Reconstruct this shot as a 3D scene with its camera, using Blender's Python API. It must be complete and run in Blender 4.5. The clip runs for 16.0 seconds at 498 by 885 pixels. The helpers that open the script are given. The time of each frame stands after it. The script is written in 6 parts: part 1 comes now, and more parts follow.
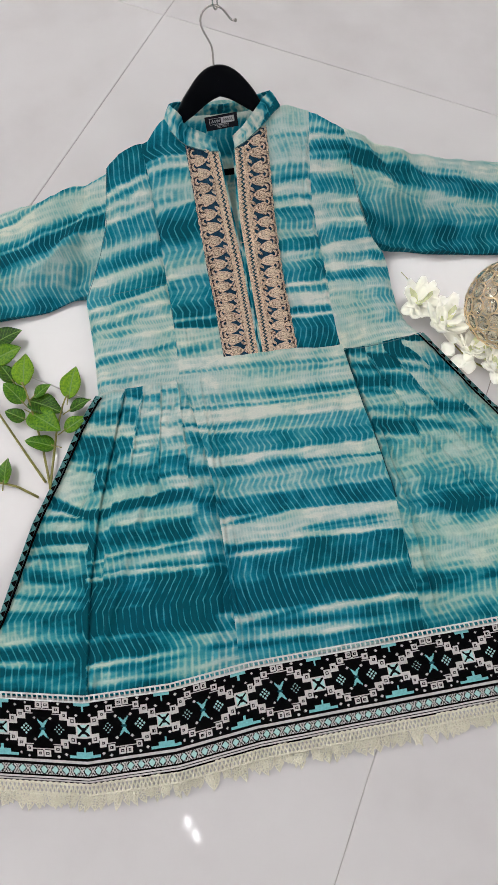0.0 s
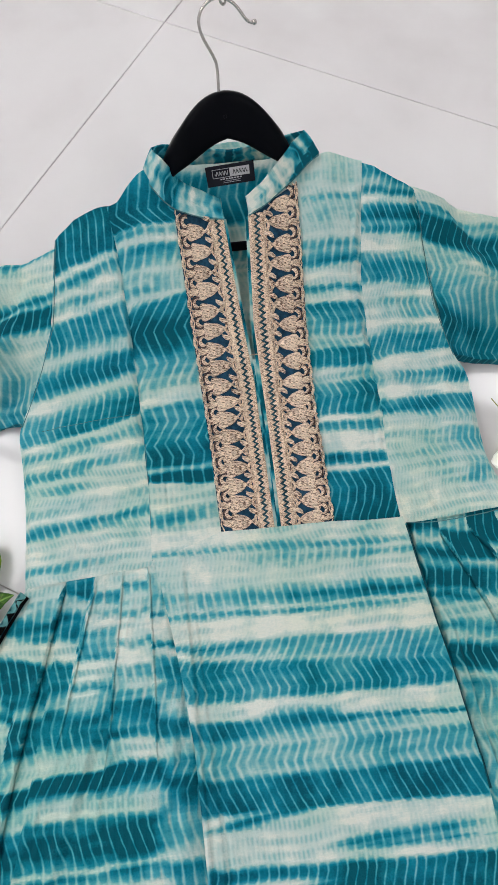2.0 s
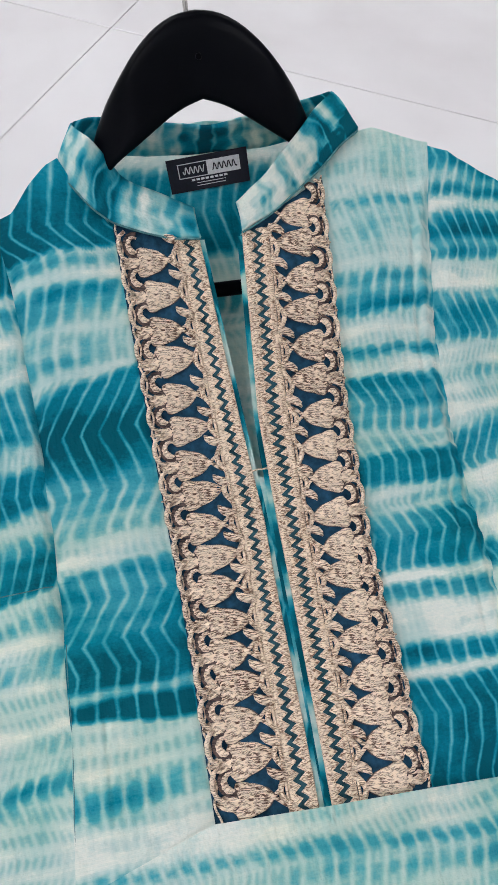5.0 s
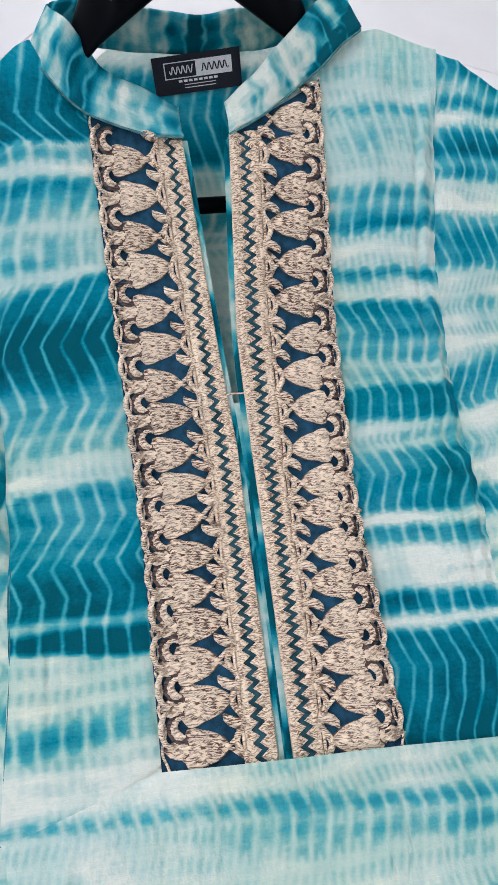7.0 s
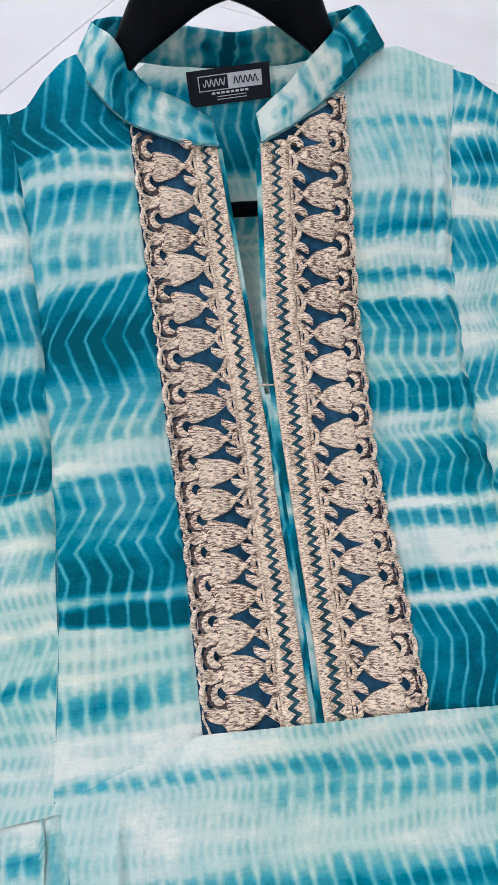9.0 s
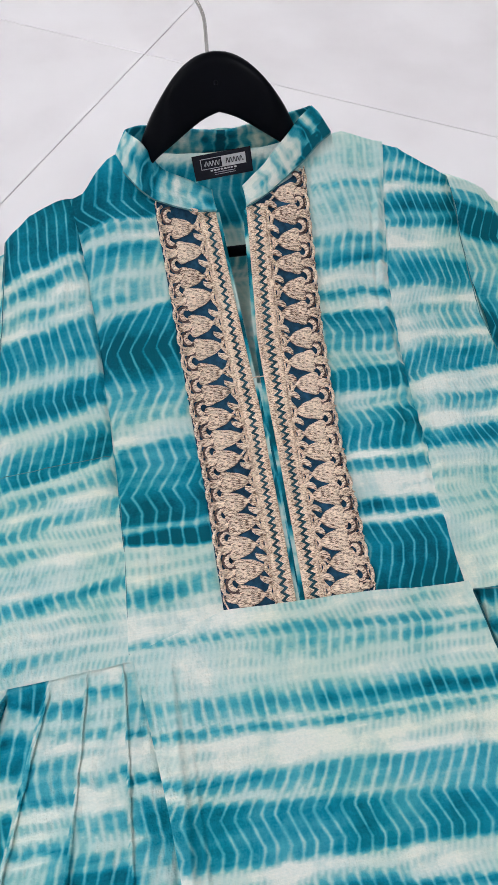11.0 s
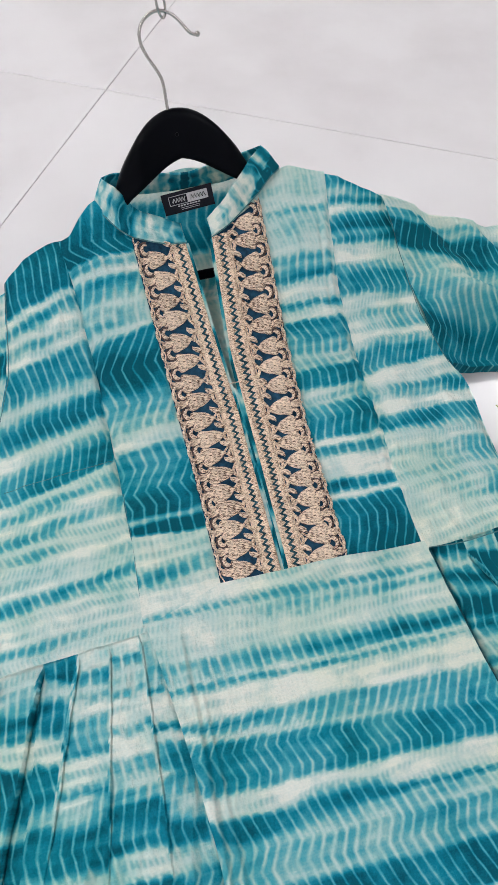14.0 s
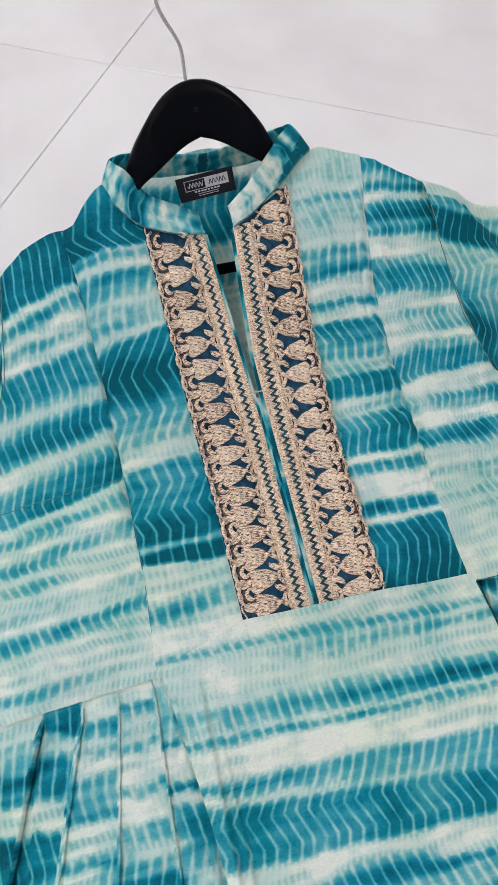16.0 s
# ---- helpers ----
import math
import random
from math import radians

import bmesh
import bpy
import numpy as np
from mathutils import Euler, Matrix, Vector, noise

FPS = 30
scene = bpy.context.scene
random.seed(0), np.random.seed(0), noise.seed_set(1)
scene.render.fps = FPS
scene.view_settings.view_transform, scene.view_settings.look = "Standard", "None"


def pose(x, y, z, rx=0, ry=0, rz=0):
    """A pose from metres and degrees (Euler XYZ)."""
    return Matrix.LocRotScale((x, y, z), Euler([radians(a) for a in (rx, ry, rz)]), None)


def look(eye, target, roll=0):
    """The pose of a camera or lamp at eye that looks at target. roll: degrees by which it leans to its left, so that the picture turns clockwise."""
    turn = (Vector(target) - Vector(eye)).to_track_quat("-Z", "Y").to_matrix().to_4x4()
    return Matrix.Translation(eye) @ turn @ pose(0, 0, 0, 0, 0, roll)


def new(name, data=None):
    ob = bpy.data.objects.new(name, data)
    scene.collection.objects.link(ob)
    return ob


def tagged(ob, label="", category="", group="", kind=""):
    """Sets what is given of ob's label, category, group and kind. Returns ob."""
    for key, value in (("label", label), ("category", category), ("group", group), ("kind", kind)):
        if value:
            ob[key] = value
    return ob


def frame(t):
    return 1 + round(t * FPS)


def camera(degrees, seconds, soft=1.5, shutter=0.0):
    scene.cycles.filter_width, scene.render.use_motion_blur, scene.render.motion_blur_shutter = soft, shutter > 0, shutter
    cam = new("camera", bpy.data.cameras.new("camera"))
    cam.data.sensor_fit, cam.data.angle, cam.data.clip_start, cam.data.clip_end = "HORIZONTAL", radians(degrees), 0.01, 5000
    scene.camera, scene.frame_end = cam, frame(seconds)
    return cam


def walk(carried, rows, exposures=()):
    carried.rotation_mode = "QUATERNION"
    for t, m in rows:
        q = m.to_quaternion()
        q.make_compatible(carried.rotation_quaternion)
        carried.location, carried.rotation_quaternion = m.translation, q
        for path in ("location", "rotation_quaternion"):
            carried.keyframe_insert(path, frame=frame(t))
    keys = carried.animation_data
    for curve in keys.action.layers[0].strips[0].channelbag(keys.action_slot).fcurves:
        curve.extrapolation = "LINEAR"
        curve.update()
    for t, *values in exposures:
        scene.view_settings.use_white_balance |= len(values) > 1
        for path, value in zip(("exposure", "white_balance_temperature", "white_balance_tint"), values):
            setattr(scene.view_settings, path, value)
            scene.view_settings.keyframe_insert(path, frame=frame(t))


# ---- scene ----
cam = camera(43.1, 16.0, 1.5)
PATH = [
    (0, (0.623, -1.083, 0.842), (0.36, -0.391, -1.016), 2.1),
    (0.5, (0.587, -1.002, 0.808), (0.322, -0.292, -1.043), 2.5),
    (1, (0.571, -0.916, 0.75), (0.295, -0.208, -1.1), 2.5),
    (1.5, (0.544, -0.859, 0.683), (0.24, -0.165, -1.169), 1.6),
    (2, (0.511, -0.801, 0.616), (0.182, -0.088, -1.223), 0.3),
    (2.5, (0.474, -0.749, 0.538), (0.143, -0.003, -1.288), 0.1),
    (3, (0.449, -0.704, 0.489), (0.11, 0.09, -1.315), -1.2),
    (3.5, (0.434, -0.663, 0.463), (0.079, 0.185, -1.313), -1.9),
    (3.7, (0.426, -0.659, 0.451), (0.086, 0.229, -1.309), -0.4),
    (5.8, (0.428, -0.664, 0.354), (0.074, 0.29, -1.368), 3.4),
    (6, (0.429, -0.667, 0.347), (0.073, 0.283, -1.377), 3.5),
    (6.5, (0.437, -0.674, 0.323), (0.099, 0.285, -1.4), 5.4),
    (7, (0.449, -0.672, 0.335), (0.099, 0.286, -1.386), 5.1),
    (7.5, (0.441, -0.677, 0.338), (0.088, 0.29, -1.376), 5.1),
    (8, (0.436, -0.677, 0.339), (0.089, 0.299, -1.373), 5.5),
    (8.5, (0.438, -0.678, 0.341), (0.09, 0.306, -1.364), 5.7),
    (9, (0.44, -0.698, 0.347), (0.09, 0.282, -1.361), 5.6),
    (9.2, (0.441, -0.713, 0.354), (0.093, 0.269, -1.352), 5.7),
    (11.3, (0.489, -0.781, 0.472), (0.092, 0.177, -1.238), -0.7),
    (11.5, (0.483, -0.781, 0.474), (0.097, 0.18, -1.237), -1.1),
    (12, (0.479, -0.77, 0.482), (0.105, 0.201, -1.226), -2.0),
    (12.5, (0.486, -0.773, 0.496), (0.125, 0.207, -1.209), -1.9),
    (13, (0.492, -0.785, 0.515), (0.136, 0.194, -1.192), -1.8),
    (13.5, (0.5, -0.802, 0.526), (0.15, 0.17, -1.187), -1.9),
    (14, (0.504, -0.818, 0.532), (0.154, 0.15, -1.183), -1.9),
    (14.5, (0.506, -0.818, 0.529), (0.168, 0.151, -1.187), -1.1),
    (15, (0.506, -0.807, 0.521), (0.162, 0.147, -1.202), -1.6),
    (15.5, (0.491, -0.796, 0.508), (0.146, 0.147, -1.222), -1.9),
    (16, (0.467, -0.776, 0.492), (0.132, 0.161, -1.243), -1.3),
]
# seconds, stops, kelvin, tint
EXPOSURE = [(0.0, -0.46, 6330, 9), (0.5, -0.37, 6280, 9), (1.0, -0.24, 6240, 9), (2.0, -0.22, 6240, 9), (3.7, -0.20, 6200, 10), (6.0, -0.06, 5860, 9), (7.0, 0.0, 5820, 9), (9.2, 0.0, 5730, 10), (11.3, -0.10, 6070, 11), (16.0, -0.13, 6170, 10)]
walk(cam, [(t, look(eye, target, roll)) for t, eye, target, roll in PATH], EXPOSURE)

# ---- world and lamps ----
world = bpy.data.worlds.new("world")
scene.world = world
world.use_nodes = True
world.node_tree.nodes["Background"].inputs[0].default_value = (0.8, 0.85, 0.9, 1)
world.node_tree.nodes["Background"].inputs[1].default_value = 0.05
scene.view_settings.exposure = 0.0
CEILING = 2.75
# two small spots, unseen square panels added further off as fill: place and watts
SPOTS = [(0.65, -1.74, 0.35), (1.53, -0.89, 0.35)]
FILL_PANELS = [(0.3, -3.1, 11.8), (2.9, -1.7, 11.8), (-1.65, -1.75, 7.6), (-1.3, 0.32, 3.6), (-1.3, -0.62, 3.6), (0.95, 1.75, 6.0)]
LAMP_COLOUR = (0.995, 0.98, 1.0)

# ---- the dress's own plan: u across, v from hem to neck, origin below the placket ----
PLACE = Matrix.Translation((0.4615, -0.6345, 0)) @ Matrix.Rotation(radians(32.6), 4, "Z")


def smooth(x, a, b):
    k = np.clip((np.asarray(x, float) - a) / (b - a), 0, 1)
    return k * k * (3 - 2 * k)


_V = np.linspace(-0.8, 0.5, 1301)


def rounded(vs, zs, width):
    z = np.interp(_V, vs, zs)
    k = np.hanning(width * 2 + 1)
    return np.convolve(np.pad(z, width, "edge"), k / k.sum(), "valid")


_FRONT = rounded([-0.8, -0.5, -0.3, -0.1, -0.02, 0.05, 0.12, 0.165, 0.185, 0.26, 0.29, 0.32, 0.35, 0.4],
                 [0.004, 0.006, 0.008, 0.014, 0.018, 0.030, 0.043, 0.063, 0.073, 0.117, 0.133, 0.153, 0.175, 0.20], 22)
_BACK = rounded([-0.8, 0.0, 0.1, 0.2, 0.25, 0.281, 0.31, 0.328, 0.345, 0.4], [0.003, 0.003, 0.030, 0.068, 0.077, 0.078, 0.106, 0.124, 0.139, 0.18], 10)


def height(u, v):
    """The height of the cloth's front over the floor."""
    u, v = np.asarray(u, float), np.asarray(v, float)
    z = np.interp(v, _V, _FRONT) * (1 - 0.7 * smooth(abs(u), 0.12, 0.5))
    z = z + 0.005 * np.exp(-(((abs(u) - 0.10) / 0.04) ** 2) - ((v - 0.315) / 0.025) ** 2)
    return z + 0.012 * np.exp(-(((abs(u) - 0.23) / 0.06) ** 2) - ((v + 0.03) / 0.06) ** 2)


def back_height(u, v):
    u, v = np.asarray(u, float), np.asarray(v, float)
    return np.maximum(np.interp(v, _V, _BACK) * (1 - 0.55 * smooth(abs(u), 0.05, 0.3)), 0.003)


def field(u, v, scale, seed=0.0):
    """Soft noise over the plan."""
    return np.array([noise.noise((a * scale, b * scale, seed)) for a, b in zip(np.ravel(u), np.ravel(v))]).reshape(np.shape(u))


# ---- materials ----
def material(name):
    m = bpy.data.materials.new(name)
    m.use_nodes = True
    return m, m.node_tree.nodes, m.node_tree.links, m.node_tree.nodes["Principled BSDF"]


class Graph:
    """Short hand for node trees."""

    def __init__(self, name, rough=0.6, metal=0.0, spec=0.5):
        self.m, self.n, self.l, self.b = material(name)
        self.b.inputs["Roughness"].default_value = rough
        self.b.inputs["Metallic"].default_value = metal
        self.b.inputs["Specular IOR Level"].default_value = spec

    def put(self, socket, value):
        if hasattr(value, "is_output"):
            self.l.new(value, socket)
        else:
            socket.default_value = value

    def math(self, op, a, b=0.0, c=0.0, clamp=False):
        k = self.n.new("ShaderNodeMath")
        k.operation, k.use_clamp = op, clamp
        for q, value in enumerate((a, b, c)):
            self.put(k.inputs[q], value)
        return k.outputs[0]

    def step(self, x, a, b):
        k = self.n.new("ShaderNodeMapRange")
        k.interpolation_type = "SMOOTHSTEP"
        for q, value in zip(("Value", "From Min", "From Max"), (x, a, b)):
            self.put(k.inputs[q], value)
        return k.outputs[0]

    def noise(self, where, scale, detail=3.0, rough=0.5):
        k = self.n.new("ShaderNodeTexNoise")
        k.inputs["Scale"].default_value, k.inputs["Detail"].default_value, k.inputs["Roughness"].default_value = scale, detail, rough
        self.l.new(where, k.inputs["Vector"])
        return k.outputs[0]

    def object(self):
        return self.n.new("ShaderNodeTexCoord").outputs["Object"]

    def ramp(self, x, stops):
        k = self.n.new("ShaderNodeValToRGB")
        e = k.color_ramp.elements
        while len(e) < len(stops):
            e.new(0.5)
        for q, (p, col) in enumerate(stops):
            e[q].position, e[q].color = p, (*col, 1)
        self.l.new(x, k.inputs[0])
        return k.outputs[0]

    def mix(self, fac, a, b, kind="MIX"):
        k = self.n.new("ShaderNodeMix")
        k.data_type, k.blend_type = "RGBA", kind
        self.put(k.inputs[0], fac)
        self.put(k.inputs[6], a if hasattr(a, "is_output") else (*a, 1))
        self.put(k.inputs[7], b if hasattr(b, "is_output") else (*b, 1))
        return k.outputs[2]

    def bump(self, x, strength, distance):
        k = self.n.new("ShaderNodeBump")
        k.inputs["Strength"].default_value, k.inputs["Distance"].default_value = strength, distance
        self.l.new(x, k.inputs["Height"])
        self.l.new(k.outputs[0], self.b.inputs["Normal"])

    def colour(self, c):
        self.put(self.b.inputs["Base Color"], c if hasattr(c, "is_output") else (*c, 1))
        return self


CREAM, MIST, AQUA, MID, TEAL, DEEP = (0.745, 0.725, 0.66), (0.492, 0.578, 0.545), (0.245, 0.452, 0.448), (0.062, 0.322, 0.392), (0.005, 0.186, 0.268), (0.001, 0.080, 0.118)


def make_cloth():
    """Printed cotton: dye depth and the slant of the fold lines come from the cloth's own attributes."""
    g = Graph("printed_cotton", 0.8, spec=0.12)
    at = g.n.new("ShaderNodeUVMap")
    at.uv_map = "cloth"
    uv = at.outputs[0]
    sep = g.n.new("ShaderNodeSeparateXYZ")
    g.l.new(uv, sep.inputs[0])

    def stretched(x, y, scale, detail=3.0, rough=0.5):
        k = g.n.new("ShaderNodeMapping")
        k.inputs["Scale"].default_value = (x, y, 1)
        g.l.new(uv, k.inputs["Vector"])
        return g.math("SUBTRACT", g.noise(k.outputs[0], scale, detail, rough), 0.5)

    dye, shift = (g.n.new("ShaderNodeAttribute") for _ in "ab")
    dye.attribute_name, shift.attribute_name = "dye", "shift"
    wob = g.math("MULTIPLY", g.math("SUBTRACT", g.noise(uv, 60, 3), 0.5), 0.0034)
    a = g.math("ADD", g.math("ADD", sep.outputs[0], shift.outputs["Fac"]), wob)
    cell = g.math("FRACT", g.math("DIVIDE", a, 0.0104))
    d = g.math("MULTIPLY", g.math("ABSOLUTE", g.math("SUBTRACT", cell, 0.5)), 2.0)
    cloud = g.math("SUBTRACT", g.noise(uv, 26, 4, 0.6), 0.5)
    rows = stretched(1.0, 9.0, 17, 3.0, 0.6)
    fine = stretched(1.0, 1.6, 420, 3.0, 0.7)
    thread_rows = stretched(0.12, 1.0, 900, 2.0, 0.6)
    calm = g.math("SUBTRACT", 1.0, g.math("MULTIPLY", g.step(dye.outputs["Fac"], 0.5, 0.8), 0.8))
    rows = g.math("MULTIPLY", rows, calm)
    depth = g.math("ADD", dye.outputs["Fac"], g.math("ADD", g.math("MULTIPLY", cloud, 0.24), g.math("MULTIPLY", g.math("SUBTRACT", g.noise(uv, 13, 3, 0.55), 0.5), 0.75)))
    depth = g.math("ADD", depth, g.math("ADD", g.math("MULTIPLY", rows, g.math("ADD", 0.22, g.math("MULTIPLY", g.step(dye.outputs["Fac"], 0.1, 0.5), 0.08))), g.math("MULTIPLY", stretched(1.0, 4.5, 11, 2.0), 0.12)))
    bands = g.math("SINE", g.math("ADD", g.math("MULTIPLY", sep.outputs[1], 2 * math.pi / 0.0108), g.math("MULTIPLY", stretched(1.0, 1.4, 8, 3.0), 15.0)))
    some = g.step(stretched(1.0, 2.0, 12, 2.0), -0.16, 0.12)
    depth = g.math("ADD", depth, g.math("MULTIPLY", g.math("MULTIPLY", g.math("MULTIPLY", bands, calm), some), 0.06))
    mottle = g.math("SUBTRACT", g.noise(uv, 170, 4, 0.65), 0.5)
    depth = g.math("ADD", depth, g.math("MULTIPLY", mottle, 0.20))
    depth = g.math("MAXIMUM", depth, 0.02)
    # the folds resist the dye: broad soft gaps where it is thin, fine lines where it is deep
    full = g.step(depth, 0.30, 0.85)
    lo = g.math("ADD", 0.26, g.math("MULTIPLY", full, 0.36))
    line = g.step(d, lo, 1.0)
    broken = g.math("ADD", 0.5, g.math("MULTIPLY", g.step(g.noise(uv, 55, 4), 0.32, 0.62), 0.5))
    keep = g.math("MULTIPLY", g.math("MULTIPLY", line, broken), g.math("SUBTRACT", 0.76, g.math("MULTIPLY", g.step(depth, 0.35, 0.8), 0.22)))
    deep_part = g.math("MULTIPLY", depth, g.math("SUBTRACT", 1.06, keep))
    # thin dye lies in rows of short dashes at half the spacing
    cell2 = g.math("FRACT", g.math("DIVIDE", a, 0.0052))
    line2 = g.step(g.math("MULTIPLY", g.math("ABSOLUTE", g.math("SUBTRACT", cell2, 0.5)), 2.0), 0.0, 1.0)
    gate = g.math("MULTIPLY", g.step(bands, -0.7, 0.5), g.math("ADD", 0.35, g.math("MULTIPLY", some, 0.65)))
    dash = g.math("MULTIPLY", g.math("MULTIPLY", gate, g.math("SUBTRACT", 1.0, line2)), g.math("MULTIPLY", g.step(depth, 0.04, 0.18), 0.11))
    pale_part = g.math("ADD", g.math("MULTIPLY", depth, g.math("SUBTRACT", 0.72, g.math("MULTIPLY", line2, 0.15))), dash)
    thick = g.step(depth, 0.22, 0.38)
    depth = g.math("ADD", g.math("MULTIPLY", deep_part, thick), g.math("MULTIPLY", pale_part, g.math("SUBTRACT", 1.0, thick)))
    depth = g.math("ADD", g.math("ADD", depth, 0.065), g.math("ADD", g.math("MULTIPLY", fine, g.math("ADD", 0.10, g.math("MULTIPLY", g.step(depth, 0.2, 0.6), 0.12))), g.math("MULTIPLY", thread_rows, 0.07)))
    col = g.ramp(depth, [(0.03, CREAM), (0.14, MIST), (0.33, AQUA), (0.54, MID), (0.78, TEAL), (1.04, DEEP)])
    # batches of dye: some stretches greener and duller, some bluer
    tone = g.step(g.math("ADD", g.math("ADD", g.noise(uv, 6.5, 2), g.math("MULTIPLY", g.math("MULTIPLY", g.step(g.math("ABSOLUTE", sep.outputs[0]), 0.12, 0.30), g.math("SUBTRACT", 1.0, g.step(sep.outputs[1], -0.12, 0.0))), 0.10)), g.math("MULTIPLY", stretched(1.0, 3.0, 9, 3.0), 0.5)), 0.42, 0.62)
    col = g.mix(g.math("MULTIPLY", tone, 0.75), col, (0.985, 0.995, 0.915), "MULTIPLY")
    far = g.math("MULTIPLY", g.step(g.math("ABSOLUTE", sep.outputs[0]), 0.13, 0.24), g.math("SUBTRACT", 1.0, g.math("MULTIPLY", g.step(sep.outputs[1], -0.17, -0.05), 0.92)))
    col = g.mix(far, col, (0.90, 1.0, 0.99), "MULTIPLY")
    weave = g.n.new("ShaderNodeTexWave")
    weave.wave_type, weave.bands_direction = "BANDS", "Y"
    weave.inputs["Scale"].default_value, weave.inputs["Distortion"].default_value = 420.0, 2.0
    weave.inputs["Detail"].default_value = 2.0
    g.l.new(uv, weave.inputs["Vector"])
    g.colour(g.mix(0.06, col, g.ramp(weave.outputs[1], [(0, (0.3, 0.3, 0.3)), (1, (1, 1, 1))]), "MULTIPLY"))
    # thin cotton lets some light through
    thin, both = g.n.new("ShaderNodeBsdfTranslucent"), g.n.new("ShaderNodeAddShader")
    g.l.new(g.mix(0.70, col, (0, 0, 0)), thin.inputs["Color"])
    g.l.new(g.b.outputs[0], both.inputs[0])
    g.l.new(thin.outputs[0], both.inputs[1])
    g.l.new(both.outputs[0], g.n["Material Output"].inputs["Surface"])
    crumple = g.math("ADD", g.math("ADD", g.math("MULTIPLY", g.noise(uv, 48, 4, 0.6), 1.0), g.math("MULTIPLY", stretched(5.0, 1.0, 22, 3.0), 0.7)), g.math("MULTIPLY", fine, 0.12))
    g.bump(crumple, 0.75, 0.005)
    return g.m


def make_plain(name, col, rough, spec=0.5, metal=0.0, scale=60.0, vary=0.15, bump=0.0, depth=0.001):
    g = Graph(name, rough, metal, spec)
    n = g.noise(g.object(), scale, 4, 0.6)
    dark = tuple(c * (1 - vary) for c in col)
    light = tuple(min(c * (1 + vary * 0.6), 1) for c in col)
    g.colour(g.ramp(n, [(0.3, dark), (0.7, light)]))
    if bump:
        g.bump(n, bump, depth)
    return g.m


def make_thread(name, dark, light, pitch=0.00072):
    """Embroidery thread: satin stitches side by side, with dark gaps between some of them."""
    g = Graph(name, 0.5, spec=0.3)
    at = g.object()
    sway, lay = g.n.new("ShaderNodeVectorMath"), g.n.new("ShaderNodeMapping")
    sway.operation = "MULTIPLY_ADD"
    wob = g.n.new("ShaderNodeTexNoise")
    wob.inputs["Scale"].default_value, wob.inputs["Detail"].default_value = 260.0, 2.0
    g.l.new(at, wob.inputs["Vector"])
    g.l.new(wob.outputs["Color"], sway.inputs[0])
    sway.inputs[1].default_value = (0.0020, 0.0036, 0.0)
    g.l.new(at, sway.inputs[2])
    g.l.new(sway.outputs[0], lay.inputs["Vector"])
    lay.inputs["Scale"].default_value = (1 / (pitch * 6.0), 1 / (pitch * 1.1), 0.0)
    runs = g.noise(lay.outputs[0], 1.0, 2.0, 0.45)
    strand = g.step(runs, 0.38, 0.64)
    grain = g.noise(at, 1500, 3, 0.65)
    blot = g.noise(at, 230, 3, 0.6)
    info = g.n.new("ShaderNodeObjectInfo")
    k = g.math("ADD", g.math("MULTIPLY", strand, 0.62), g.math("ADD", g.math("MULTIPLY", grain, 0.50), g.math("ADD", g.math("MULTIPLY", blot, 0.62), -0.08)))
    k = g.math("ADD", k, g.math("MULTIPLY", g.math("SUBTRACT", info.outputs["Random"], 0.5), 0.16))
    g.colour(g.ramp(k, [(0.43, dark), (0.70, tuple(0.30 * a + 0.70 * b for a, b in zip(dark, light))), (0.98, light)]))
    g.bump(k, 0.8, 0.0008)
    return g.m


def make_tile():
    g = Graph("glazed_tile", 0.07, spec=0.45)
    at = g.n.new("ShaderNodeNewGeometry").outputs["Position"]
    a, b = g.noise(at, 1.6, 5, 0.6), g.noise(at, 6.0, 4, 0.6)
    k = g.math("ADD", g.math("MULTIPLY", a, 0.6), g.math("MULTIPLY", b, 0.4))
    info = g.n.new("ShaderNodeObjectInfo")
    k = g.math("ADD", k, g.math("MULTIPLY", g.math("SUBTRACT", info.outputs["Random"], 0.5), 0.06))
    g.colour(g.ramp(k, [(0.34, (0.635, 0.605, 0.615)), (0.5, (0.70, 0.675, 0.685)), (0.66, (0.73, 0.71, 0.72))]))
    g.put(g.b.inputs["Roughness"], g.math("ADD", 0.03, g.math("MULTIPLY", g.noise(at, 9, 3), 0.035)))
    return g.m


def make_leaf():
    g = Graph("leaf_green", 0.36, spec=0.25)
    at = g.object()
    info = g.n.new("ShaderNodeObjectInfo")
    n = g.math("ADD", g.math("MULTIPLY", g.noise(at, 330, 3), 0.7), g.math("MULTIPLY", info.outputs["Random"], 0.5))
    col = g.ramp(n, [(0.25, (0.009, 0.042, 0.002)), (0.6, (0.045, 0.165, 0.004)), (0.98, (0.24, 0.44, 0.008))])
    sep = g.n.new("ShaderNodeSeparateXYZ")
    g.l.new(at, sep.inputs[0])
    rib = g.step(g.math("ABSOLUTE", sep.outputs[1]), 0.0004, 0.0012)
    slant = g.math("FRACT", g.math("DIVIDE", g.math("SUBTRACT", sep.outputs[0], g.math("MULTIPLY", g.math("ABSOLUTE", sep.outputs[1]), 0.9)), 0.0062))
    vein = g.step(g.math("ABSOLUTE", g.math("SUBTRACT", slant, 0.5)), 0.02, 0.16)
    col = g.mix(g.math("ADD", 0.72, g.math("MULTIPLY", vein, 0.28)), (0.20, 0.36, 0.03), col)
    g.colour(g.mix(rib, (0.16, 0.30, 0.06), col))
    g.put(g.b.inputs["Subsurface Weight"], 0.05)
    g.bump(g.noise(at, 500, 2), 0.3, 0.0006)
    return g.m


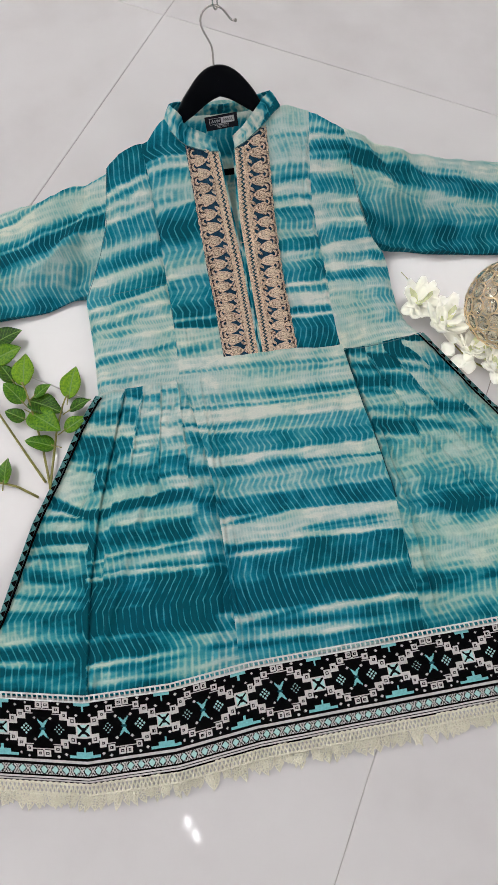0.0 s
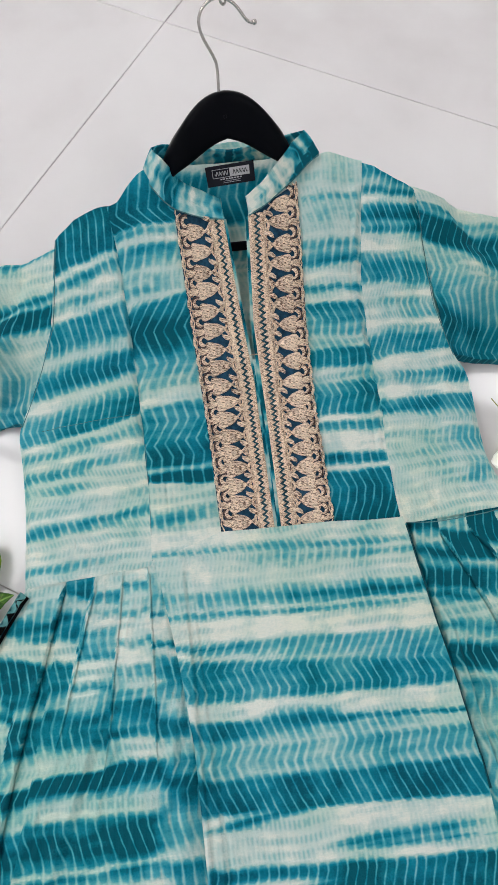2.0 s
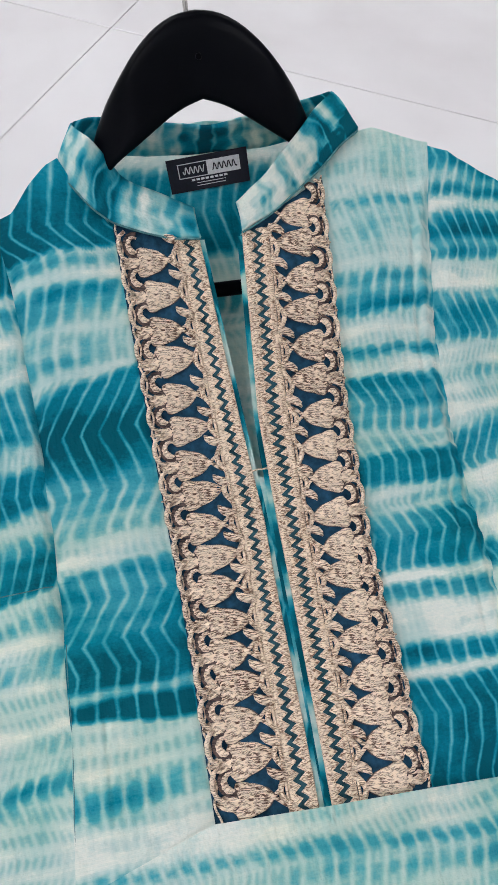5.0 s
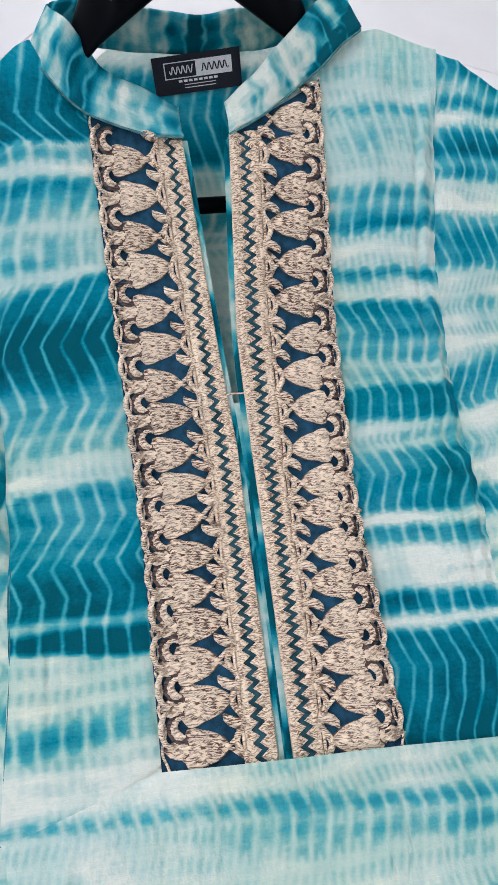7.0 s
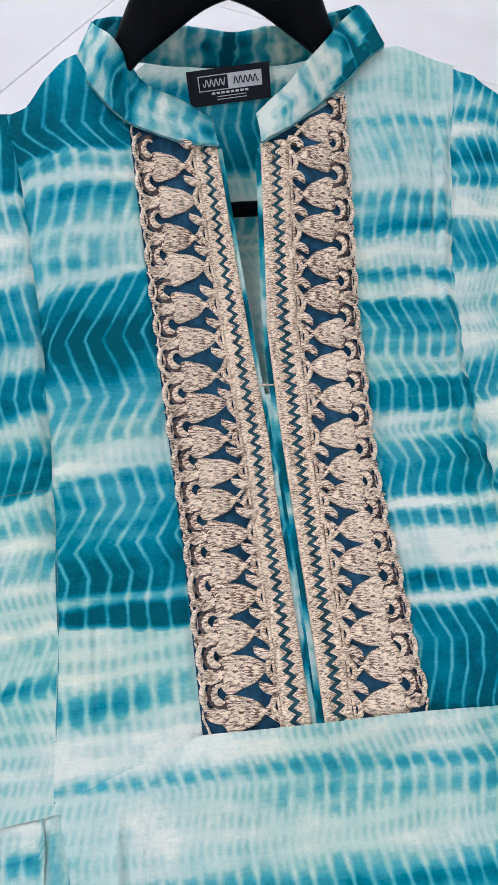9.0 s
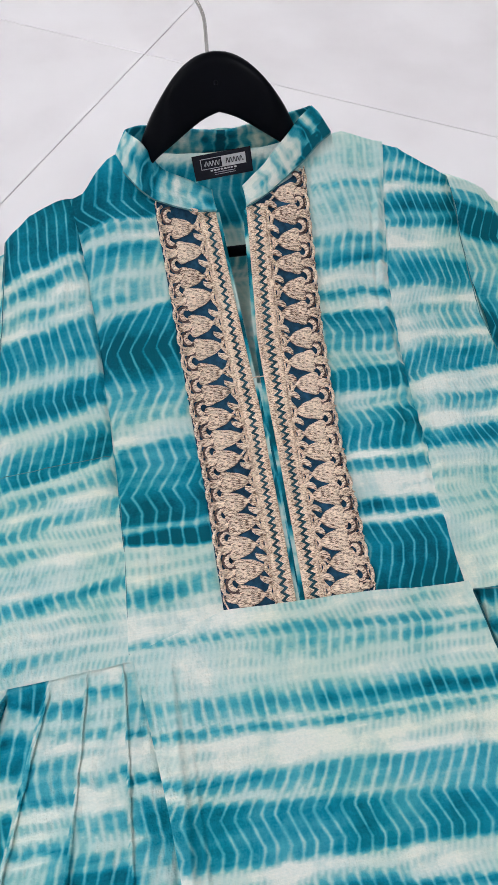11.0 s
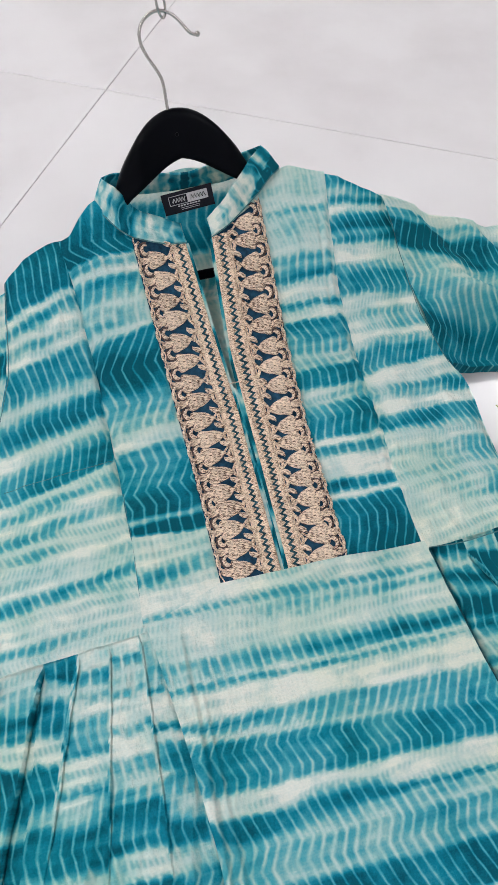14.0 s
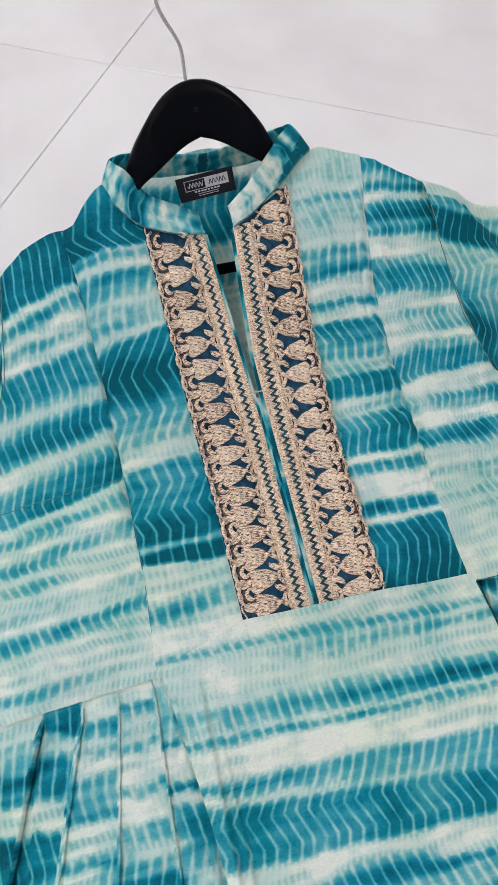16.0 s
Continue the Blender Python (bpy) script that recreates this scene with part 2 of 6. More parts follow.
SEAM = make_plain("seam_thread", (0.10, 0.25, 0.27), 0.85, 0.05, scale=300, vary=0.5)
CLOTH = make_cloth()
TILE = make_tile()


def make_grout():
    g = Graph("grout", 0.9, spec=0.2)
    at = g.n.new("ShaderNodeNewGeometry").outputs["Position"]
    g.colour(g.ramp(g.noise(at, 5.0, 4, 0.6), [(0.36, (0.29, 0.25, 0.235)), (0.5, (0.48, 0.45, 0.435)), (0.62, (0.60, 0.58, 0.57))]))
    return g.m


GROUT = make_grout()
PAINT = make_plain("wall_paint", (0.80, 0.795, 0.79), 0.8, 0.3, scale=3, vary=0.04)
THREAD = make_thread("gold_thread", (0.125, 0.062, 0.038), (0.98, 0.79, 0.62), 0.00054)
BRAID = make_thread("braid_thread", (0.26, 0.150, 0.092), (1.0, 0.81, 0.63), 0.00042)
BROWN = make_thread("brown_thread", (0.014, 0.012, 0.018), (0.13, 0.085, 0.075), 0.0008)
TEALBACK = make_plain("teal_backing", (0.025, 0.075, 0.10), 0.8, 0.1, scale=260, vary=0.6)
NET = make_plain("navy_net", (0.017, 0.060, 0.112), 0.8, 0.08, scale=220, vary=0.55)
HANGER = make_plain("black_lacquer", (0.0018, 0.0021, 0.0038), 0.32, 0.06, scale=30, vary=0.3, bump=0.05)
CHROME = make_plain("hook_steel", (0.46, 0.44, 0.42), 0.22, 0.5, 1.0, scale=90, vary=0.1)
CORD = make_plain("pale_ribbon", (0.66, 0.63, 0.60), 0.7, 0.2, scale=160)
BEAD = make_plain("white_bead", (0.86, 0.85, 0.82), 0.2, scale=90, vary=0.05)
INK = make_plain("print_black", (0.002, 0.002, 0.0025), 0.9, 0.03, scale=300, vary=0.5)
CHALK = make_plain("print_white", (0.58, 0.55, 0.55), 0.8, 0.1, scale=400, vary=0.16)
SEA = make_plain("print_aqua", (0.20, 0.52, 0.56), 0.8, 0.1, scale=400, vary=0.2)
PALE = make_plain("print_pale_aqua", (0.42, 0.66, 0.66), 0.8, 0.1, scale=400, vary=0.15)
NIGHT = make_plain("print_dark_teal", (0.008, 0.075, 0.10), 0.8, 0.1, scale=300, vary=0.3)
LACE = make_plain("white_lace", (0.82, 0.82, 0.82), 0.75, 0.25, scale=500, vary=0.08, bump=0.5, depth=0.0005)
TAPE = make_plain("pale_tape", (0.10, 0.27, 0.28), 0.8, 0.1, scale=300, vary=0.2)
CROCHET = make_plain("cream_crochet", (0.99, 0.89, 0.75), 0.75, 0.15, scale=700, vary=0.22, bump=0.7, depth=0.0008)
TAG = make_plain("woven_tag", (0.006, 0.007, 0.016), 0.6, 0.2, scale=600, vary=0.4, bump=0.3, depth=0.0004)
SILVER = make_plain("silver_weave", (0.62, 0.62, 0.64), 0.5, 0.4, scale=800, vary=0.15)
LEAF = make_leaf()
STEM = make_plain("plant_stem", (0.26, 0.24, 0.06), 0.5, scale=90, vary=0.35)
PETAL = make_plain("silk_petal", (0.93, 0.92, 0.87), 0.6, 0.3, scale=90, vary=0.06)


def see_through(mat, share):
    """Thin petals let light through."""
    n, l = mat.node_tree.nodes, mat.node_tree.links
    thin, both = n.new("ShaderNodeBsdfTranslucent"), n.new("ShaderNodeAddShader")
    thin.inputs["Color"].default_value = (share, share, share * 0.96, 1)
    l.new(n["Principled BSDF"].outputs[0], both.inputs[0])
    l.new(thin.outputs[0], both.inputs[1])
    l.new(both.outputs[0], n["Material Output"].inputs["Surface"])


see_through(PETAL, 0.42)
BUD = make_plain("flower_green", (0.80, 0.83, 0.56), 0.6, scale=90, vary=0.3)
GOLD = make_plain("pale_gold", (0.86, 0.68, 0.46), 0.28, 0.5, 1.0, scale=120, vary=0.25)


def make_glass():
    g = Graph("crystal", 0.05)
    g.put(g.b.inputs["Transmission Weight"], 0.96)
    g.put(g.b.inputs["IOR"], 1.3)
    return g.colour((1.0, 0.96, 0.88)).m


GLASS = make_glass()


def make_glow():
    g = Graph("lamp_diffuser", 0.5)
    g.put(g.b.inputs["Emission Color"], (1, 0.96, 0.9, 1))
    g.put(g.b.inputs["Emission Strength"], 6.0)
    return g.colour((0.8, 0.8, 0.8)).m


GLOW = make_glow()


# ---- mesh helpers ----
def link_mesh(name, data, mats, parent=None, label=""):
    for m in mats if isinstance(mats, (list, tuple)) else [mats]:
        if m.name not in data.materials:
            data.materials.append(m)
    ob = new(name, data)
    if parent:
        ob.parent = parent
    return tagged(ob, label)


def poly(name, verts, faces, mats, parent=None, label="", flat=False, index=None):
    data = bpy.data.meshes.new(name)
    data.from_pydata([tuple(map(float, p)) for p in verts], [], [tuple(map(int, q)) for q in faces])
    if index is not None:
        data.polygons.foreach_set("material_index", np.asarray(index, np.int32))
    if not flat:
        data.polygons.foreach_set("use_smooth", np.ones(len(data.polygons), bool))
    data.update()
    return link_mesh(name, data, mats, parent, label)


def part(name, bm, mat, parent=None, label="", shade=True):
    data = bpy.data.meshes.new(name)
    bmesh.ops.recalc_face_normals(bm, faces=bm.faces)
    for q in bm.faces:
        q.smooth = shade
    bm.to_mesh(data)
    bm.free()
    return link_mesh(name, data, mat, parent, label)


class Heap:
    """Vertices and faces of one mesh, piece by piece."""

    def __init__(self):
        self.v, self.f, self.i = [], [], []

    def add(self, v, f, index=0):
        k = len(self.v)
        self.v += [tuple(p) for p in v]
        self.f += [tuple(q + k for q in face) for face in f]
        self.i += [index] * len(f)

    def tube(self, pts, r, n=6, closed=False, index=0, squash=1.0):
        p = np.array(pts, float)
        t = (np.roll(p, -1, 0) - np.roll(p, 1, 0)) if closed else np.gradient(p, axis=0)
        t /= np.linalg.norm(t, axis=1)[:, None] + 1e-12
        rs = np.broadcast_to(np.asarray(r, float), (len(p),))
        up = np.array([0, 0, 1.0])
        v = []
        for c, d, w in zip(p, t, rs):
            ref = up if abs(d @ up) < 0.95 else np.array([1.0, 0, 0])
            a = np.cross(d, ref)
            a /= np.linalg.norm(a)
            b = np.cross(a, d)
            for q in range(n):
                ang = 2 * math.pi * q / n
                v.append(c + w * (math.cos(ang) * a + squash * math.sin(ang) * b))
        m = len(p)
        f = [(i * n + q, i * n + (q + 1) % n, ((i + 1) % m) * n + (q + 1) % n, ((i + 1) % m) * n + q) for i in range(m if closed else m - 1) for q in range(n)]
        if not closed:
            f += [tuple(range(n))[::-1], tuple((m - 1) * n + q for q in range(n))]
        self.add(v, f, index)
        return self

    def make(self, name, mats, parent=None, label="", flat=False):
        return poly(name, self.v, self.f, mats, parent, label, flat, self.i)


def box_bm(x, y, z, bevel=0.0, segs=2):
    bm = bmesh.new()
    bmesh.ops.create_cube(bm, size=1)
    bmesh.ops.scale(bm, vec=(x, y, z), verts=bm.verts)
    if bevel:
        bmesh.ops.bevel(bm, geom=bm.edges[:], offset=bevel, segments=segs, affect="EDGES", profile=0.5)
    return bm


def along(pts, n, soft=13):
    """n points along a polyline, by its length, corners softened."""
    p = np.array(pts, float)
    s = np.r_[0, np.cumsum(np.linalg.norm(np.diff(p, axis=0), axis=1))]
    q = np.linspace(0, s[-1], 241)
    out = np.stack([np.interp(q, s, p[:, k]) for k in range(p.shape[1])], 1)
    k = np.hanning(2 * soft + 1)
    k /= k.sum()
    pad = np.concatenate([2 * out[0] - out[soft:0:-1], out, 2 * out[-1] - out[-2:-2 - soft:-1]])
    out = np.stack([np.convolve(pad[:, c], k, "valid") for c in range(p.shape[1])], 1)
    i = np.linspace(0, 240, n)
    return np.stack([np.interp(i, np.arange(241), out[:, c]) for c in range(p.shape[1])], 1)


# ---- the room ----
X0, X1, Y0, Y1 = -2.4, 4.0, -4.0, 2.4
floor = part("floor", box_bm(X1 - X0, Y1 - Y0, 0.05), GROUT, label="grey grout bed of the tiled floor", shade=False)
floor.location = ((X0 + X1) / 2, (Y0 + Y1) / 2, -0.0265)
tagged(floor, "floor of large glossy off-white tiles", "floor", kind="structure")
ceiling = part("ceiling", box_bm(X1 - X0, Y1 - Y0, 0.1), PAINT, shade=False)
ceiling.location = ((X0 + X1) / 2, (Y0 + Y1) / 2, CEILING + 0.05)
tagged(ceiling, "plain white painted ceiling", "ceiling", kind="structure")
for nm, sx, sy, x, y in (("wall_north", X1 - X0 + 0.4, 0.2, (X0 + X1) / 2, Y1 + 0.1), ("wall_south", X1 - X0 + 0.4, 0.2, (X0 + X1) / 2, Y0 - 0.1),
                         ("wall_west", 0.2, Y1 - Y0, X0 - 0.1, (Y0 + Y1) / 2), ("wall_east", 0.2, Y1 - Y0, X1 + 0.1, (Y0 + Y1) / 2)):
    w = part(nm, box_bm(sx, sy, CEILING), PAINT, shade=False)
    w.location = (x, y, CEILING / 2)
    tagged(w, "plain white painted wall of the room", "wall", kind="structure")


def lamp_in(name, x, y, size, shape, watts, long=0.0, turn=0.0):
    data = bpy.data.lights.new(name, "AREA")
    data.shape, data.size, data.energy, data.color = shape, size, watts, LAMP_COLOUR
    if long:
        data.size_y = long
    ob = new(name, data)
    ob.location, ob.rotation_euler = (x, y, CEILING - 0.03), (0, 0, radians(turn))


def ceiling_spot(x, y, watts):
    root = new("downlight")
    root.location = (x, y, CEILING)
    tagged(root, "small round white ceiling spot lamp, lit", "lamp", "ceiling spots")
    h = Heap()
    h.tube([(0.045 * math.cos(a), 0.045 * math.sin(a), -0.006) for a in np.linspace(0, 2 * math.pi, 25)[:-1]], 0.007, 8, True)
    h.make("frame", PAINT, root)
    bm = bmesh.new()
    bmesh.ops.create_cone(bm, cap_ends=True, segments=24, radius1=0.03, radius2=0.02, depth=0.012)
    part("bulb", bm, PAINT, root, "white reflector of the spot", False).location = (0, 0, -0.008)
    for dx, dy in ((-0.030, 0.016), (0.030, -0.016)):
        lamp_in("spot_lamp", x + dx, y + dy, 0.012, "RECTANGLE", watts / 2, 0.040, 40)


# added lamp out of view, for soft light and a brighter floor
def add_fill_panel(x, y, watts):
    root = new("fill_panel")
    root.location = (x, y, CEILING)
    tagged(root, "square white ceiling panel lamp, lit, added unseen for fill", "lamp", "ceiling panels")
    h = Heap()
    for a, b in (((-0.46, -0.45), (0.46, -0.45)), ((-0.46, 0.45), (0.46, 0.45)), ((-0.45, -0.44), (-0.45, 0.44)), ((0.45, -0.44), (0.45, 0.44))):
        h.tube([(*a, -0.006), (*b, -0.006)], 0.012, 4)
    h.make("frame", PAINT, root)
    part("diffuser", box_bm(0.87, 0.87, 0.008), GLOW, root, "lit white diffuser", False).location = (0, 0, -0.006)
    lamp_in("fill_lamp", x, y, 0.85, "SQUARE", watts)


for row in SPOTS:
    ceiling_spot(*row)
for row in FILL_PANELS:
    add_fill_panel(*row)

# ---- the dress ----
dress = new("dress")
dress.matrix_world = PLACE
tagged(dress, "teal and cream tie-dyed cotton tunic dress with beige embroidered placket", "dress")

HEM_U, HEM_V = [-0.5, -0.44, -0.396, -0.295, -0.19, -0.09, 0.03, 0.24, 0.33, 0.5], [0.036, 0.027, 0.019, -0.004, -0.008, 0.0, 0.0, 0.0, 0.006, 0.02]


def hem_shift(u, v):
    return np.interp(u, HEM_U, HEM_V) * smooth(-np.asarray(v), 0.3, 0.43)


def ripple(u, v):
    """Slack waves and small creases of the lying cloth."""
    crease = np.clip(1 - 5.5 * np.abs(field(u + 0.3 * v, v, 13, 91.0)), 0, 1) ** 2 * smooth(np.abs(u), 0.06, 0.10)
    crease = crease - 1.2 * np.exp(-(((u + 0.1003) / 0.0014) ** 2)) * smooth(v, 0.0, 0.008) * (1 - smooth(v, 0.046, 0.056))
    pucker = smooth(v, 0.03, 0.08) * (1 - smooth(v, 0.27, 0.30))
    for side, a, wide, vs, us in ((-1, 0.0062, 0.0036, (-0.024, 0.043, 0.207, 0.263, 0.30), (-0.1205, -0.117, -0.1175, -0.120, -0.124)), (1, 0.0034, 0.0024, (-0.012, 0.05, 0.099, 0.217, 0.312), (0.1225, 0.1215, 0.1245, 0.1185, 0.128))):
        off = u - np.interp(v, vs, us) - 0.0014 * field(0.0 * u, v, 34, 17.0 + side)
        some = 0.65 + 0.8 * field(0.0 * u, v, 45, 23.0 + side)
        if side < 0:
            some = some * (0.35 + 0.65 * smooth(v, 0.075, 0.115))
        crease = crease - a / 0.0015 * pucker * some * np.exp(-((off / wide) ** 2))
        if side > 0:
            crease = crease + pucker * (2.0 * some * np.exp(-(((off + 0.0062) / 0.0022) ** 2)) - 1.1 * np.exp(-(((off + 0.0102) / 0.0020) ** 2)) + 1.1 * np.sin(v * 420 + 8 * field(0.0 * u, v, 30, 29.0)) * np.exp(-(((off + 0.003) / 0.006) ** 2)))
    return 0.0015 * crease + 0.0035 * field(u, v, 9, 3.0) + 0.0021 * field(u * 1.0, v * 0.45, 38, 7.0) + 0.0007 * field(u, v, 85, 1.0)


def dye_rows(u, v, ua, ub, rows):
    """Depth of dye: stripes from v = a at ua to v = b at ub, each row (a, b, depth at ua, depth at ub)."""
    r = np.array(sorted(rows, key=lambda q: -q[0]))
    s = np.clip((u - ua) / (ub - ua), -0.6, 1.6)
    w = v + 0.0022 * field(u, v, 30, 11.0) + 0.0012 * field(u, v, 95, 5.0)
    knots = r[:, 0] + (r[:, 1] - r[:, 0]) * s[:, None]
    deep = r[:, 2] + (r[:, 3] - r[:, 2]) * np.clip(s, 0, 1)[:, None]
    i = np.clip((knots >= w[:, None]).sum(1) - 1, 0, len(r) - 2)
    n = np.arange(len(u))
    k = (knots[n, i] - w) / np.maximum(knots[n, i] - knots[n, i + 1], 1e-5)
    k = np.clip(k, 0, 1)
    k = k * k * (3 - 2 * k)
    return deep[n, i] * (1 - k) + deep[n, i + 1] * k


def streaks(u, v, dye, rows):
    """Lens-shaped streaks: (u, v, half length, half width, slope, depth)."""
    for cu, cv, hl, hw, m, deep in rows:
        a, b = (u - cu) / hl, (v - cv - m * (u - cu)) / hw
        k = np.exp(-(a ** 4)) * np.exp(-(b / np.maximum(0.35, 1 - a * a * 0.6)) ** 2)
        dye = dye * (1 - k) + deep * k
    return dye


def kinks(u, v, knots, middle, tilt):
    """Sideways run of the fold lines where their kinks are known: (v, place) down the middle of the piece."""
    k = np.array(sorted(knots))
    w = v - tilt * (u - middle) + 0.0016 * field(u, v, 26, 61.0)
    return -np.interp(w, k[:, 0], k[:, 1]) + 0.0010 * field(u, v, 30, 31.0) + 0.0016 * field(u * 0.6, v, 8, 51.0)


def zigzag(u, v, period, amount, phase):
    if isinstance(period, list):
        return kinks(u, v, period, amount, phase)
    x = v / period + phase + 0.35 * field(u * 0.4, v, 7, 21.0)
    return amount * (0.9 + 0.9 * field(u * 0.3, v, 9, 41.0)) * (2 * np.abs(2 * (x - np.floor(x + 0.5))) - 1) + 0.0012 * field(u, v, 22, 31.0) + 0.003 * field(u * 0.6, v, 6, 51.0)


def sheet(name, left, right, nu, nv, paint, crown=0.0, lift=0.0, folds=None, drop=(), waves=1.0, zig=(0.06, 0.008, 0.0), base=None, under=0.0, parent=None, label="", swap=False, upto=9.0, deep=0.007, pitch=0.0104):
    """A piece of cloth between two side lines of the plan. drop: sides (l, r, b, t) where its edge turns down.
    paint(u, v) gives the depth of dye; folds(u, v) more height."""
    a, b = along(left, nv), along(right, nv)
    s, t = np.meshgrid(np.linspace(0, 1, nu), np.linspace(0, 1, nv))
    u = a[:, 0][:, None] * (1 - s) + b[:, 0][:, None] * s
    v = a[:, 1][:, None] * (1 - s) + b[:, 1][:, None] * s
    v = v + (crown(s) if callable(crown) else crown * 4 * s * (1 - s)) * t ** 6
    v = v + hem_shift(u, v)
    u, v, s, t = (q.ravel() for q in (u, v, s, t))
    z = (base or height)(u, v) + lift + waves * ripple(u, v)
    if folds:
        more = folds(u, v)
        if isinstance(more, tuple):
            z, u = z + more[0], u + more[1]
        else:
            z = z + more
    width, long = np.hypot(*(a - b).T).mean(), np.hypot(*np.diff(a, axis=0).T).sum()
    near = np.full(len(u), 1.0)
    for k, far in (("l", s * width), ("r", (1 - s) * width), ("b", t * long), ("t", (1 - t) * long)):
        if k in drop:
            near = np.minimum(near, far)
    z = z - deep * np.exp(-((near / 0.0045) ** 2)) * (1 - smooth(v, upto - 0.02, upto + 0.02))
    z = np.maximum(z, 0.0022)
    verts = np.stack([u, v, z], 1)
    q = np.arange(nv * nu).reshape(nv, nu)
    faces = np.stack([q[:-1, :-1], q[:-1, 1:], q[1:, 1:], q[1:, :-1]], -1).reshape(-1, 4)
    dye, shift, uvs = paint(u, v), zigzag(u, v, *zig), np.stack([u, v], 1)
    if swap:
        shift, uvs = zigzag(v, u, *zig), np.stack([v, u], 1)
    shift, uvs = shift * 0.0104 / pitch, uvs * np.array([0.0104 / pitch, 1.0])
    if under:
        low = verts.copy()
        low[:, 2] = np.maximum(z - under * np.sqrt(np.clip(4 * s * (1 - s), 0, 1)), 0.0016)
        faces = np.concatenate([faces, faces[:, ::-1] + len(verts)])
        verts, dye, shift, uvs = np.concatenate([verts, low]), np.r_[dye, dye], np.r_[shift, shift], np.concatenate([uvs, uvs])
    ob = poly(name, verts, faces, CLOTH, parent or dress, label)
    layer = ob.data.uv_layers.new(name="cloth")
    layer.data.foreach_set("uv", uvs[faces.ravel()].astype(np.float32).ravel())
    for key, value in (("dye", dye), ("shift", shift)):
        ob.data.attributes.new(key, "FLOAT", "POINT").data.foreach_set("value", np.asarray(value, np.float32))
    return ob


def stripes(places, depths):
    """Stripes of dye, top to bottom: the v of each at both sides of a piece, and its depth (one number, or one for each side)."""
    return [(a, b, *(d if isinstance(d, tuple) else (d, d))) for (a, b), d in zip(places, depths)]


# dye of each piece of cloth
SKIRT_A = stripes([(0.02, 0.02), (-0.015, -0.0284), (-0.0213, -0.0355), (-0.0263, -0.0398), (-0.0317, -0.0446), (-0.039, -0.0537), (-0.049, -0.0693), (-0.0562, -0.0756),
                   (-0.0647, -0.0819), (-0.0722, -0.0859), (-0.0763, -0.089), (-0.081, -0.0927), (-0.0871, -0.098), (-0.1029, -0.1159), (-0.1099, -0.1215),
                   (-0.1131, -0.1376), (-0.1169, -0.1426), (-0.1234, -0.1459), (-0.1532, -0.1642), (-0.1588, -0.1695), (-0.1687, -0.185), (-0.1746, -0.1888),
                   (-0.1832, -0.192), (-0.1885, -0.1984), (-0.196, -0.2031), (-0.2133, -0.2244), (-0.2205, -0.2289), (-0.2406, -0.2546), (-0.2459, -0.2585),
                   (-0.2649, -0.2779), (-0.2768, -0.294), (-0.2843, -0.2986), (-0.3302, -0.3383), (-0.3366, -0.3502), (-0.3679, -0.3779), (-0.377, -0.3853),
                   (-0.3901, -0.3934), (-0.4043, -0.415), (-0.413, -0.4215), (-0.4189, -0.4278), (-0.45, -0.45)],
                  [0.12, 0.1, (0.52, 0.46), (0.2, 0.25), (0.22, 0.5), 0.16, (0.2, 0.1), (0.25, 0.5), (0.48, 0.92), (0.34, 0.7), (0.2, 0.12), (0.64, 0.5), 0.06, 0.06,
                   (0.7, 0.52), (0.4, 0.58), (0.06, 0.62), (0.68, 0.7), (0.66, 0.72), 0.08, (0.1, 0.12), (0.76, 0.7), (0.84, 0.1), (0.5, 0.12), 0.44, (0.36, 0.4), 0.78,
                   0.78, 0.08, 0.06, 0.06, 0.78, 0.76, 0.92, 0.94, (0.1, 0.06), (0.5, 0.8), (0.3, 0.4), 0.82, (0.5, 0.8), (0.3, 0.15)])
SKIRT_S = [(-0.0396, -0.2485, 0.0592, 0.0045, 0.098, 0.76), (0.0746, -0.2755, 0.0659, 0.0052, -0.000, 0.72), (0.0847, -0.2826, 0.0533, 0.0030, -0.039, 0.70), (0.0095, -0.1137, 0.0441, 0.0060, -0.064, 0.60), (-0.0035, -0.1771, 0.0397, 0.0070, -0.075, 0.84), (-0.0480, -0.2975, 0.0454, 0.0045, -0.044, 0.06), (0.0660, -0.3362, 0.0755, 0.0045, -0.039, 0.08), (-0.0395, -0.3826, 0.0487, 0.0060, 0.123, 0.80), (-0.0302, -0.4038, 0.0540, 0.0035, 0.014, 0.12),
          (0.0120, -0.3950, 0.0900, 0.0048, -0.083, 0.86), (0.0160, -0.4090, 0.0640, 0.0036, -0.047, 0.06), (0.0280, -0.4335, 0.0700, 0.0030, -0.042, 0.10)]
